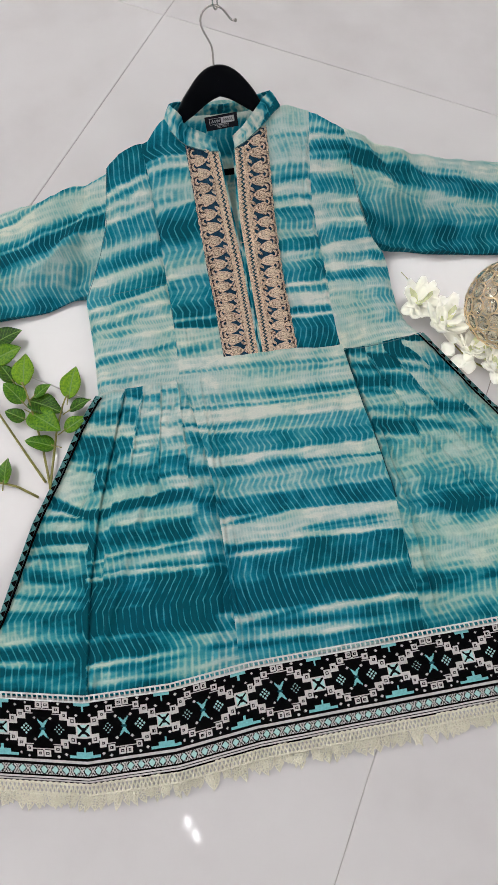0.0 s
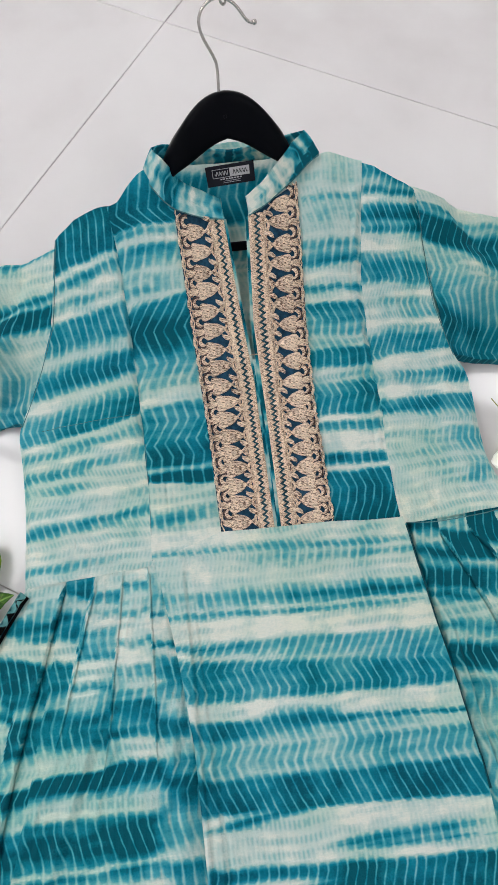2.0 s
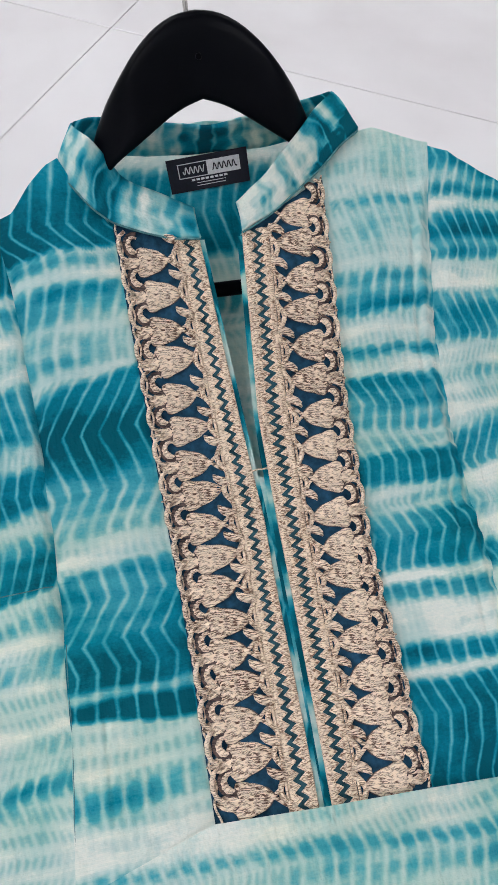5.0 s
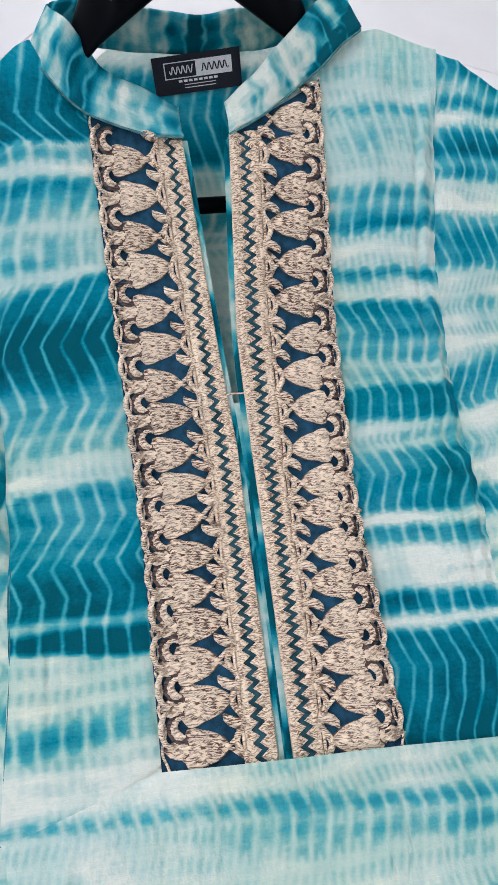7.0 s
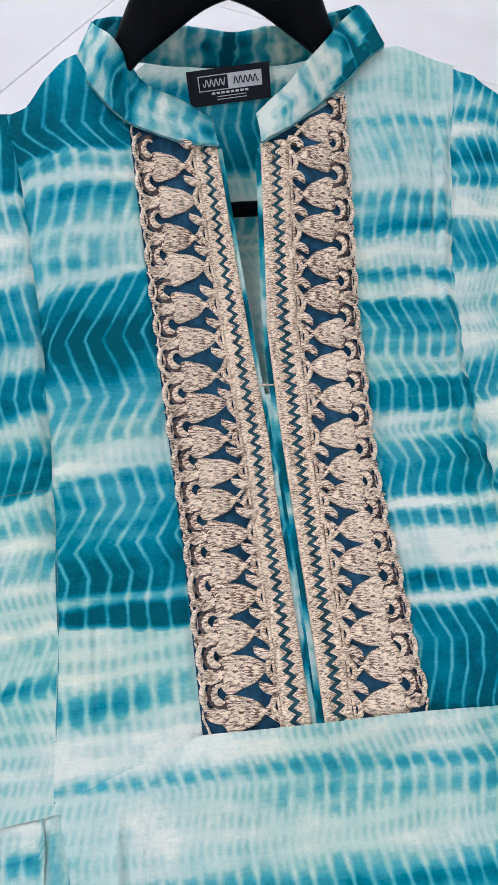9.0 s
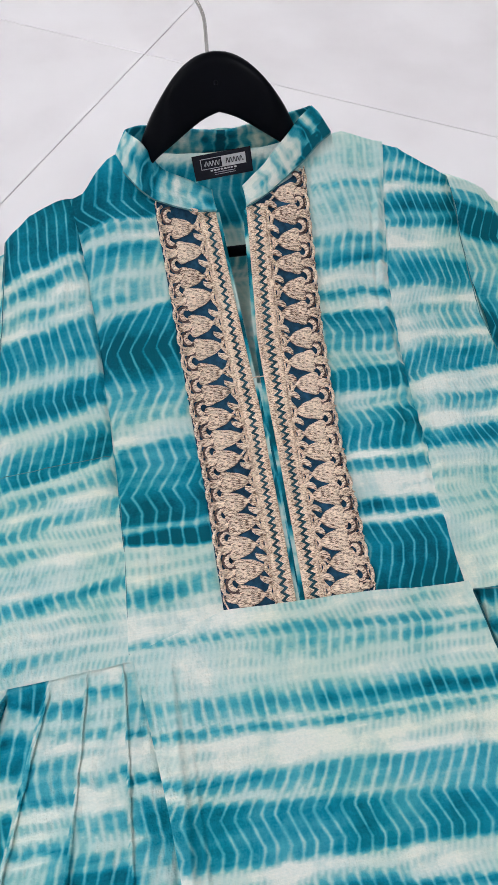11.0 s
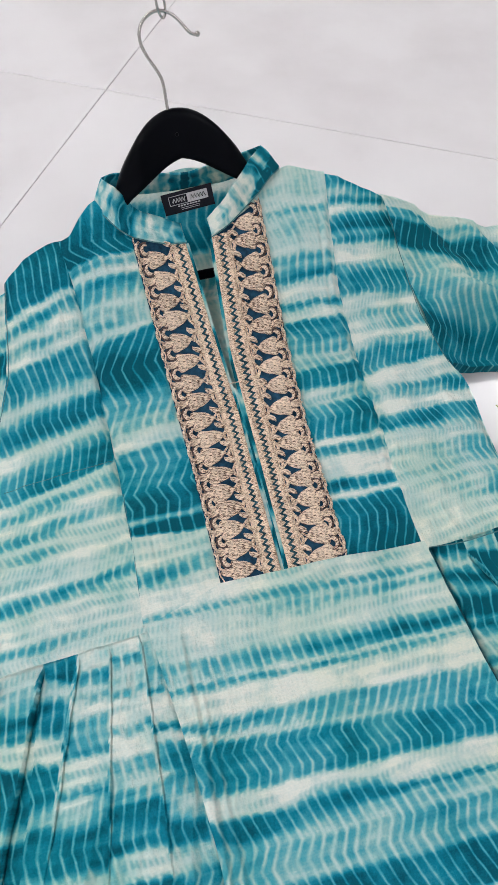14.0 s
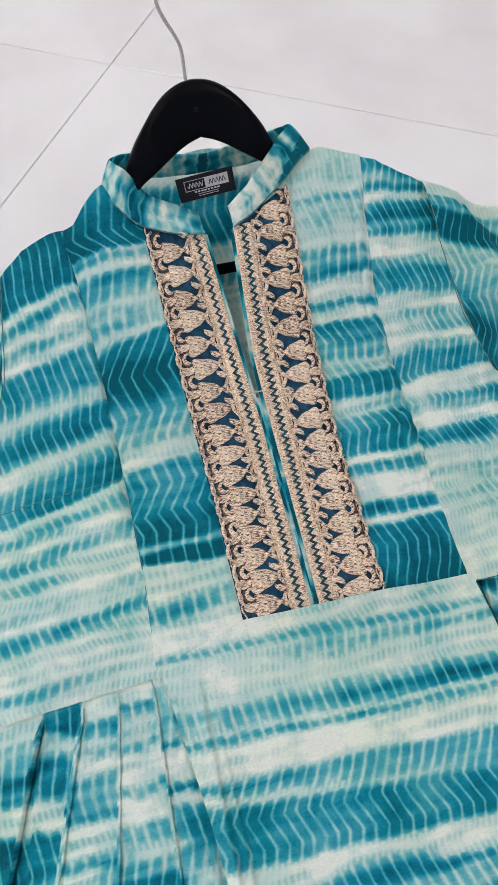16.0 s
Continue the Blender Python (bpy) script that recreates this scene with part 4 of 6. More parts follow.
def paint_gore_right(u, v):
    n = np.zeros(len(u), int)
    for ua, va, ub, vb, tall in PLEATS_R:
        k = np.clip((va - v) / (va - vb), 0, 1)
        n += u > ua + (ub - ua) * k + 0.0072 * np.sin(math.pi * k) * (abs(ub - ua) > 0.06)
    top = np.zeros(len(u))
    for q, rows in enumerate(PLEAT_R):
        r = np.array(sorted(rows, reverse=True))
        w = v + 0.0020 * field(u, v, 40, 82.0) + 0.0034 * field(u, v, 75, 84.0) + 0.22 * (u - 0.17 - 0.03 * q)
        top = np.where(n == q, np.interp(-w, -r[:, 0], r[:, 1]), top)
    k = smooth(-v, 0.165, 0.195)
    low = 0.03 + dye_rows(u, v, 0.150, 0.235, GORE_R + GORE_R2)
    return 0.09 + 1.0 * (top * (1 - k) + low * k) + 0.12 * field(u, v * 4, 14, 72.0) + 0.20 * field(u, v * 5, 34, 74.0) * k


LEFT_EDGE = [(-0.448, -0.435), (-0.42, -0.375), (-0.394, -0.32), (-0.378, -0.279), (-0.344, -0.201), (-0.31, -0.142), (-0.272, -0.074), (-0.241, -0.036)]
RIGHT_EDGE = [(0.46, -0.435), (0.43, -0.36), (0.39, -0.262), (0.332, -0.145), (0.314, -0.113), (0.283, -0.064), (0.248, -0.013)]

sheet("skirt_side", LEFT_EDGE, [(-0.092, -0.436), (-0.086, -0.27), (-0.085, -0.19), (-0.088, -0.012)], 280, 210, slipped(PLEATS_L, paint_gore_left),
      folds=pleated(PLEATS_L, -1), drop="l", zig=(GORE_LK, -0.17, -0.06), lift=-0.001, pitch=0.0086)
sheet("skirt_side", [(0.128, -0.436), (0.132, -0.35), (0.134, -0.253), (0.126, -0.132), (0.118, -0.018)], RIGHT_EDGE, 270, 210, paint_gore_right,
      folds=pleated(PLEATS_R, 1), drop="r", zig=(0.05, 0.005, 0.4), lift=-0.003, pitch=0.0084)
sheet("skirt_front", [(-0.100, -0.436), (-0.0965, -0.35), (-0.096, -0.27), (-0.097, -0.19), (-0.103, -0.127), (-0.111, -0.072), (-0.1185, -0.024)], [(0.140, -0.436), (0.145, -0.35), (0.147, -0.253), (0.136, -0.132), (0.124, -0.014)],
      150, 200, paint_skirt, crown=lambda s: np.interp(s, [0, 0.27, 0.5, 0.72, 0.93, 1], [0, 0.0155, 0.0105, 0.0065, 0.002, 0]), lift=0.0018, drop="r", upto=-0.05, zig=(SKIRT_K, 0.0, -0.055), deep=0.0016, pitch=0.0081,
      folds=lambda u, v: 0.009 * np.exp(-np.clip(0.145 - u, 0, 1) / 0.02) * smooth(v, -0.36, -0.1) + (0.0034 * np.exp(-(((u + 0.0935 + 0.0012 * field(0 * u, v, 22, 77.0)) / 0.0022) ** 2)) - 0.0026 * np.exp(-(((u + 0.0898) / 0.0020) ** 2))) * smooth(-v, 0.02, 0.06) + (0.0026 * np.exp(-(((u + 0.0862 + 0.02 * (v + 0.1)) / 0.0020) ** 2)) - 0.0020 * np.exp(-(((u + 0.0820 + 0.03 * (v + 0.1)) / 0.0022) ** 2))) * smooth(-v, 0.05, 0.12) + (0.0056 * np.exp(-(((u - 0.003) / 0.066) ** 6)) - 0.0014 * (u < 0)) * smooth(v, -0.035, -0.012))
sheet("yoke_front", [(-0.121, -0.0235), (-0.118, 0.043), (-0.119, 0.207), (-0.121, 0.263), (-0.125, 0.2985)], [(0.0005, -0.030), (0.0005, 0.10), (0.001, 0.135), (-0.005, 0.19), (-0.013, 0.282)],
      110, 170, paint_yoke_left, crown=lambda s: np.interp(s, [0, 0.095, 0.235, 0.30, 0.357, 0.41, 0.49, 0.575, 1], [0, 0.004, 0.018, 0.025, 0.030, 0.020, 0.010, 0.003, 0]), lift=0.0002, drop="", zig=(YOKE_LK, -0.085, 0.08))
sheet("yoke_front", [(0.005, -0.030), (0.006, 0.106), (0.004, 0.189), (0.011, 0.282)], [(0.123, -0.035), (0.122, 0.05), (0.125, 0.099), (0.119, 0.217), (0.129, 0.314)],
      110, 170, lambda u, v: dye_rows(u, v, 0.069, 0.122, YOKE_R), crown=lambda s: np.interp(s, [0, 0.3, 0.44, 0.55, 0.72, 1], [0, 0.007, 0.016, 0.021, 0.018, 0]), lift=0.0002, zig=(YOKE_RK, 0.09, -0.05), pitch=0.0085)
sheet("bodice_side", [(-0.241, -0.037), (-0.240, 0.007), (-0.242, 0.064), (-0.243, 0.12), (-0.218, 0.163), (-0.196, 0.211), (-0.189, 0.246), (-0.181, 0.282)],
      [(-0.114, -0.028), (-0.113, 0.043), (-0.114, 0.207), (-0.116, 0.263), (-0.120, 0.2995)], 110, 170, lambda u, v: dye_rows(u, v, -0.182, -0.131, SIDE_L), crown=0.006, lift=-0.0009, drop="l", upto=0.10, zig=(0.05, 0.0035, 0.0), pitch=0.0078)
sheet("bodice_side", [(0.116, -0.020), (0.116, 0.05), (0.119, 0.1), (0.114, 0.217), (0.124, 0.315)], [(0.248, -0.016), (0.233, 0.006), (0.224, 0.038), (0.225, 0.097), (0.221, 0.131), (0.211, 0.142), (0.195, 0.191), (0.189, 0.243), (0.186, 0.293)],
      110, 170, lambda u, v: streaks(u, v, dye_rows(u, v, 0.136, 0.203, SIDE_R), [(0.212, 0.022, 0.018, 0.009, 0.3, 0.55)]), lift=-0.0009, drop="r", upto=0.10, zig=(0.045, 0.005, 0.3), pitch=0.0068)


def puff(u, v):
    """The sleeves' fullness, the slack folds at the armhole, and the lower edge that lies on the floor."""
    a = np.abs(u)
    slack = np.exp(-(((a - 0.26) / 0.05) ** 2)) * smooth(a, 0.19, 0.24)
    edge = np.where(u < 0, np.interp(u, [-0.38, -0.307, -0.263, -0.214], [0.121, 0.125, 0.143, 0.153]), np.interp(u, [0.205, 0.272, 0.306, 0.417], [0.150, 0.150, 0.139, 0.119]))
    lay = (1 - smooth(v - edge, 0.0, 0.055)) * smooth(a, 0.195, 0.25)
    folds = 0.0055 * np.sin(85 * (v - 0.3 + 0.75 * (a - 0.2)) + 5 * field(u, v, 10, 2.0)) + 0.002 * np.sin(210 * (v + 0.5 * a) + 6 * field(u, v, 14, 8.0))
    head = 0.011 * np.exp(-(((a - 0.200) / 0.035) ** 2)) * smooth(v, 0.22, 0.28) * (u > 0)
    crumple = -0.006 * np.abs(field(u * 0.35, v + 0.12 * a, 34, 9.0)) * smooth(a, 0.20, 0.26)
    return head + crumple - 0.0025 + (0.003 + 0.008 * np.exp(-(((v - 0.2) / 0.05) ** 2))) * smooth(a, 0.19, 0.26) + slack * folds - lay * (height(u, v) - 0.012)


sheet("sleeve", [(-0.575, 0.124), (-0.379, 0.121), (-0.307, 0.125), (-0.263, 0.143), (-0.245, 0.138), (-0.214, 0.153)], [(-0.575, 0.268), (-0.355, 0.280), (-0.308, 0.275), (-0.261, 0.273), (-0.215, 0.276), (-0.174, 0.284)],
      70, 190, lambda u, v: dye_rows(u, v, -0.30, -0.21, SLEEVE_L), folds=puff, drop="r", under=0.06, waves=1.6, zig=(0.05, 0.006, 0.3), pitch=0.008)
sheet("sleeve", [(0.575, 0.112), (0.417, 0.119), (0.306, 0.139), (0.272, 0.150), (0.236, 0.155), (0.205, 0.150)], [(0.575, 0.29), (0.46, 0.287), (0.371, 0.28), (0.317, 0.279), (0.247, 0.281), (0.179, 0.296)],
      70, 190, lambda u, v: dye_rows(np.minimum(u, 0.30 + 0.35 * (u - 0.30)), v, 0.21, 0.34, SLEEVE_R), folds=puff, drop="r", under=0.06, waves=1.6, zig=(0.045, 0.006, 0.1), pitch=0.008)
sheet("back_panel", [(-0.236, -0.03), (-0.236, 0.11), (-0.19, 0.2), (-0.155, 0.285), (-0.09, 0.318)], [(0.236, -0.02), (0.22, 0.12), (0.19, 0.2), (0.165, 0.29), (0.09, 0.318)],
      90, 130, lambda u, v: dye_rows(u, v, -0.05, 0.05, BACK_D), crown=0.042, base=back_height, waves=0.5, zig=(0.06, 0.008, 0.2))


def seam(name, pts, lift, thick=0.00032, label="", mat=None):
    """A stitched line that sinks into the cloth here and there."""
    h = Heap()
    q = along(pts, 120, 7)
    h.tube([(a, b, float(height(a, b)) + ripple(np.array([a]), np.array([b]))[0] + lift + 0.0005 * noise.noise((a * 70, b * 70, 3.0))) for a, b in q], thick, 5)
    return h.make(name, mat or SEAM, dress, label)


seam("princess_seam", [(-0.1205, -0.024), (-0.1175, 0.043), (-0.1172, 0.090)], 0.0, 0.0003)
seam("bust_dart", [(-0.218, 0.1160), (-0.182, 0.1180), (-0.153, 0.1192), (-0.121, 0.1200)], 0.0002, 0.0003)
seam("waist_seam", [(0.127, -0.0195), (0.165, -0.0225), (0.205, -0.021), (0.245, -0.0150)], 0.0003, 0.0005)
# dark tube: dyed under-fold cloth, with the deep fold's shade in its colour
seam("skirt_seam", [(0.1475, -0.253), (0.1365, -0.132), (0.126, -0.022)], 0.0004, 0.0024, "", NIGHT)
seam("armhole_seam", [(-0.2385, 0.124), (-0.216, 0.163), (-0.194, 0.211), (-0.187, 0.246), (-0.180, 0.281)], 0.0002, 0.0004)
seam("armhole_seam", [(0.2095, 0.144), (0.1935, 0.191), (0.1875, 0.243), (0.185, 0.292)], 0.0002, 0.0004)


def give_cloth(ob, uvs, dye, shift):
    """Print data for cloth that is not a sheet."""
    me = ob.data
    layer = me.uv_layers.new(name="cloth")
    idx = np.empty(len(me.loops), np.int32)
    me.loops.foreach_get("vertex_index", idx)
    layer.data.foreach_set("uv", np.asarray(uvs, np.float32)[idx].ravel())
    for key, value in (("dye", dye), ("shift", shift)):
        me.attributes.new(key, "FLOAT", "POINT").data.foreach_set("value", np.asarray(value, np.float32))
    return ob


# ---- stand collar ----
# seam and upper edge, from one front end round the neck to the other
COLLAR_SEAM = [(-0.0115, 0.2775, 0.133), (-0.0291, 0.2792, 0.134), (-0.0443, 0.2835, 0.1368), (-0.0606, 0.2898, 0.1405), (-0.0702, 0.298, 0.1445), (-0.079, 0.3085, 0.1515), (-0.0874, 0.326, 0.1515),
               (-0.072, 0.34, 0.149), (-0.035, 0.343, 0.142), (0, 0.345, 0.139), (0.035, 0.341, 0.142), (0.068, 0.336, 0.151), (0.0874, 0.3185, 0.1635), (0.0762, 0.315, 0.1582),
               (0.0631, 0.3063, 0.15), (0.0469, 0.2974, 0.143), (0.0304, 0.2867, 0.1378), (0.0199, 0.2823, 0.1348), (0.0105, 0.2785, 0.133)]
COLLAR_EDGE = [(-0.0122, 0.3045, 0.131), (-0.0263, 0.3045, 0.1405), (-0.04, 0.3115, 0.1435), (-0.0525, 0.3185, 0.147), (-0.0585, 0.3215, 0.158), (-0.0655, 0.325, 0.168), (-0.0762, 0.344, 0.166),
               (-0.064, 0.344, 0.1685), (-0.03, 0.334, 0.168), (0, 0.333, 0.1635), (0.03, 0.334, 0.1665), (0.058, 0.338, 0.171), (0.0742, 0.337, 0.176), (0.063, 0.332, 0.169),
               (0.05, 0.318, 0.1655), (0.0374, 0.3065, 0.1595), (0.0255, 0.301, 0.15), (0.017, 0.2985, 0.143), (0.0108, 0.298, 0.137)]


def make_collar():
    n, m = 200, 14
    pairs = np.stack([COLLAR_SEAM, COLLAR_EDGE], 1)
    way = np.r_[0, np.cumsum(np.linalg.norm(np.diff(pairs.mean(1), axis=0), axis=1))]
    way /= way[-1]
    mark = np.linspace(0, 1, n)
    k7 = np.hanning(9)[1:-1]
    k7 /= k7.sum()
    a, b = (np.stack([np.convolve(np.pad(np.interp(mark, way, pairs[:, e, c]), 3, "edge"), k7, "valid") for c in range(3)], 1) for e in (0, 1))
    t = np.linspace(0, 1, m)
    out, uvs, dye = [], [], []
    deep = np.interp(mark, [0, 0.03, 0.06, 0.09, 0.13, 0.17, 0.20, 0.23, 0.27, 0.31, 0.36, 0.42, 0.47, 0.51, 0.55, 0.60, 0.66, 0.70, 0.73, 0.76, 0.785, 0.80, 0.825, 0.845, 0.87, 0.885, 0.895, 0.91, 0.935, 0.948, 0.96, 0.975, 1.0],
                     [0.38, 0.46, 0.3, 0.14, 0.5, 0.66, 0.3, 0.14, 0.55, 0.62, 0.3, 0.2, 0.5, 0.9, 0.35, 0.15, 0.6, 0.45, 0.7, 0.5, 0.2, 0.68, 0.62, 0.1, 0.05, 0.08, 0.55, 0.1, 0.05, 0.4, 0.08, 0.05, 0.06])
    for i in range(n):
        for k in t:
            p = a[i] * (1 - k) + b[i] * k
            away = p - np.array([0.0, 0.318, p[2]])
            away /= np.linalg.norm(away) + 1e-9
            out.append(p + away * 0.0012 * math.sin(math.pi * k) + np.array([0, 0, 0.0012 * noise.noise((mark[i] * 22, k * 2, 0.0))]))
            uvs.append((0.36 * mark[i], 0.03 * k))
            bend = np.interp(mark[i], [0.72, 0.90], [0.62, 0.02])
            fold = (0.62 * float(1 - smooth(k, bend - 0.07, bend)) - 0.25 * math.exp(-(((k - bend + 0.16) / 0.035) ** 2))) * float(smooth(mark[i], 0.715, 0.74) * (1 - smooth(mark[i], 0.86, 0.90)))
            dye.append(1.12 * deep[i] + (0.10 if mark[i] < 0.8 else 0.0) + fold + 0.42 * noise.noise((mark[i] * 30, k * 2.6, 4.0)) + 0.16 * math.sin(mark[i] * 190) * (0.6 + noise.noise((mark[i] * 12, k * 2, 8.0))))
    q = np.arange(n * m).reshape(n, m)
    faces = np.stack([q[:-1, :-1], q[:-1, 1:], q[1:, 1:], q[1:, :-1]], -1).reshape(-1, 4)
    ob = poly("collar", out, faces, CLOTH, dress, "stand collar in the same tie-dyed cotton")
    give_cloth(ob, uvs, dye, [0.004 * noise.noise((x * 60, y * 90, 2.0)) for x, y in uvs])
    thick = ob.modifiers.new("thickness", "SOLIDIFY")
    thick.thickness, thick.offset = 0.0018, 0.0
    h = Heap()
    for s in (slice(0, 66), slice(n - 66, n)):
        h.tube([tuple(p + np.array([0, -0.0010, 0.0002])) for p in a[s]], 0.0006, 5)
    h.make("collar_seam", SEAM, dress, "stitched seam under the collar")


make_collar()

# ---- embroidered placket ----
BANDS = [  # side, outer line, lace's inner line, braid's inner line; each (v, u)
    (-1, [(-0.0045, -0.0515), (0.085, -0.0525), (0.19, -0.0565), (0.293, -0.0600)], [(-0.006, -0.0145), (0.123, -0.0150), (0.217, -0.0220), (0.284, -0.0270)], [(-0.007, -0.0002), (0.135, -0.0004), (0.19, -0.0055), (0.282, -0.0130)]),
    (1, [(-0.0085, 0.0570), (0.086, 0.0572), (0.186, 0.0578), (0.304, 0.0625)], [(-0.0075, 0.0205), (0.09, 0.0222), (0.214, 0.0238), (0.289, 0.0280)], [(-0.007, 0.0055), (0.106, 0.0066), (0.189, 0.0045), (0.282, 0.0112)]),
]


BLUNT = [(1.5, 0.8), (3.0, 2.6), (5.5, 3.6), (8.0, 4.2), (9.5, 5.6), (10.6, 8.3), (12.6, 8.8), (14.8, 8.5), (16.8, 7.7), (19.6, 7.0), (22.6, 5.8), (25.2, 3.8), (27.2, 1.5)]
LONG = [(4.5, 0.5), (7.0, 2.6), (9.2, 4.2), (10.5, 6.4), (12.0, 8.5), (13.8, 8.8), (15.8, 8.4), (18.5, 7.3), (22.0, 6.6), (25.5, 5.4), (28.5, 3.4), (31.0, 1.4)]


def leaf_motif(edge, tip):
    """One embroidered leaf, x from the outer edge inwards; edge and tip in millimetres."""
    h = Heap()
    ring = [(edge[0][0] - 1.0, 0.0)] + list(edge) + [(tip, 0.0)] + [(x, -y) for x, y in edge[::-1]]
    c, rows = np.array([14.5, 0.0]), 5
    v, n = [(0.0145, 0, 0.0024)], len(ring)
    for r in range(1, rows + 1):
        k = r / rows
        for x, y in ring:
            p = c + (np.array([x, y]) - c) * k
            v.append((p[0] / 1000, p[1] / 1000, 0.0024 * (1 - k ** 2.6) + 0.0002 + (0.0007 * math.sin(abs(p[1]) * 1.9 + p[0] * 0.55) if r < rows else 0)))
    f = [(0, 1 + q, 1 + (q + 1) % n) for q in range(n)]
    for r in range(rows - 1):
        f += [(1 + r * n + q, 1 + (r + 1) * n + q, 1 + (r + 1) * n + (q + 1) % n, 1 + r * n + (q + 1) % n) for q in range(n)]
    low = len(v)
    v += [(x / 1000, y / 1000, -0.0010) for x, y in ring]
    f += [(1 + (rows - 1) * n + q, low + q, low + (q + 1) % n, 1 + (rows - 1) * n + (q + 1) % n) for q in range(n)]
    h.add(v, f)
    # dark shade of thread round the leaf, a corded outline and the vein between the two halves
    h.add([(0.0145 + (x / 1000 - 0.0145) * k, y / 1000 * k, z) for k, z in ((1.07, 0.0001), (0.85, 0.0004)) for x, y in ring], [(q, (q + 1) % n, n + (q + 1) % n, n + q) for q in range(n)], 1)
    h.tube([(0.0145 + (x / 1000 - 0.0145) * 0.97, y / 1000 * 0.97, 0.0005) for x, y in ring], 0.00055, 4, True)
    q = along([(8.6, 4.2, 0.0), (10.8, 2.6, 0.0), (11.2, 0.0, 0.0), (10.6, -2.4, 0.0), (9.0, -3.6, 0.0)], 12, 5)
    h.tube([(x / 1000, y / 1000, 0.0007 + 0.0016 * (1 - (abs(y) / 8.5) ** 2)) for x, y, z in q], 0.0003, 4, index=1)
    for y in (1, -1):
        if tip < 30:
            h.tube([(tip / 1000 - 0.0008, 0, 0.0009), (0.0288, 0.0010 * y, 0.0011), (0.0318, 0.0038 * y, 0.0010), (0.0345, 0.0058 * y, 0.0008)], [0.0011, 0.0010, 0.0009, 0.0008], 6)
        else:
            h.tube([(0.0085, 0.0022 * y, 0.0009), (0.0050, 0.0026 * y, 0.0010), (0.0018, 0.0016 * y, 0.0008)], [0.0009, 0.0012, 0.0007], 5)
    if tip > 30:
        h.tube([(0.0052, 0, 0.0010), (0.0015, 0.0002, 0.0010), (-0.0010, 0.0004, 0.0006)], [0.0011, 0.0013, 0.0004], 5)
    return h


def curl_motif():
    """A thick hook that fills the gap between two leaves, with dark thread behind it."""
    h = Heap()
    turn = np.linspace(0.9, 5.0, 20)
    pts = [(0.0092 + 0.0034 * math.cos(a), 0.0040 * math.sin(a), 0.0019) for a in turn]
    thick = np.interp(turn, [0.9, 1.8, 3.2, 4.3, 5.0], [0.0006, 0.0010, 0.0016, 0.0018, 0.0005])
    h.tube(pts, thick * (1 + 0.18 * np.cos(np.arange(20) * 2.6)), 8)
    back = np.linspace(1.15, 5.13, 18)
    h.add([(0.0092 + r * math.cos(a), r * math.sin(a) * 1.12, z) for r, z in ((0.0030, 0.0013), (0.0046, 0.0015), (0.0066, 0.0010)) for a in back], [(18 * w + q, 18 * w + q + 1, 18 * w + q + 19, 18 * w + q + 18) for q in range(17) for w in (0, 1)], 1)
    # scalloped cord that closes the gap along the outer edge
    h.tube([(0.0046, -0.0082, 0.0012), (0.0014, -0.0058, 0.0016), (0.0002, -0.0018, 0.0017), (0.0004, 0.0024, 0.0017), (0.0018, 0.0060, 0.0016), (0.0050, 0.0082, 0.0012)], [0.0011, 0.0012, 0.0013, 0.0013, 0.0012, 0.0011], 6)
    return h


def bud_motif():
    """A thorned bud that stands out from the inner cord."""
    h = Heap()
    h.tube([(0.0356, -0.0030, 0.0008), (0.0332, -0.0022, 0.0016), (0.0300, -0.0006, 0.0018), (0.0282, 0.0010, 0.0014), (0.0272, 0.0030, 0.0008)], [0.0020, 0.0026, 0.0024, 0.0017, 0.0005], 8)
    return h


def line_at(rows, v):
    r = np.array(rows)
    return np.interp(v, r[:, 0], r[:, 1])


def ribbon(name, ua, ub, va, vb, lift, mat, parent, across=6, rows=150, label="", crown=0.0, slope=0.0):
    """A strip that follows the cloth between two lines of the plan."""
    t, s = np.meshgrid(np.linspace(0, 1, rows), np.linspace(0, 1, across), indexing="ij")
    v = va + (vb - slope * s - va) * t
    u = ua(v) * (1 - s) + ub(v) * s
    z = height(u, v) + lift + ripple(u, v) + crown * 4 * s * (1 - s)
    z[:, 0] -= lift * 0.8
    z[:, -1] -= lift * 0.8
    q = np.arange(rows * across).reshape(rows, across)
    f = np.stack([q[:-1, :-1], q[:-1, 1:], q[1:, 1:], q[1:, :-1]], -1).reshape(-1, 4)
    return poly(name, np.stack([u, v, z], -1).reshape(-1, 3), f, mat, parent, label)


def on_cloth(u, v, lift):
    return float(height(u, v) + ripple(np.array([u]), np.array([v]))[0] + lift)


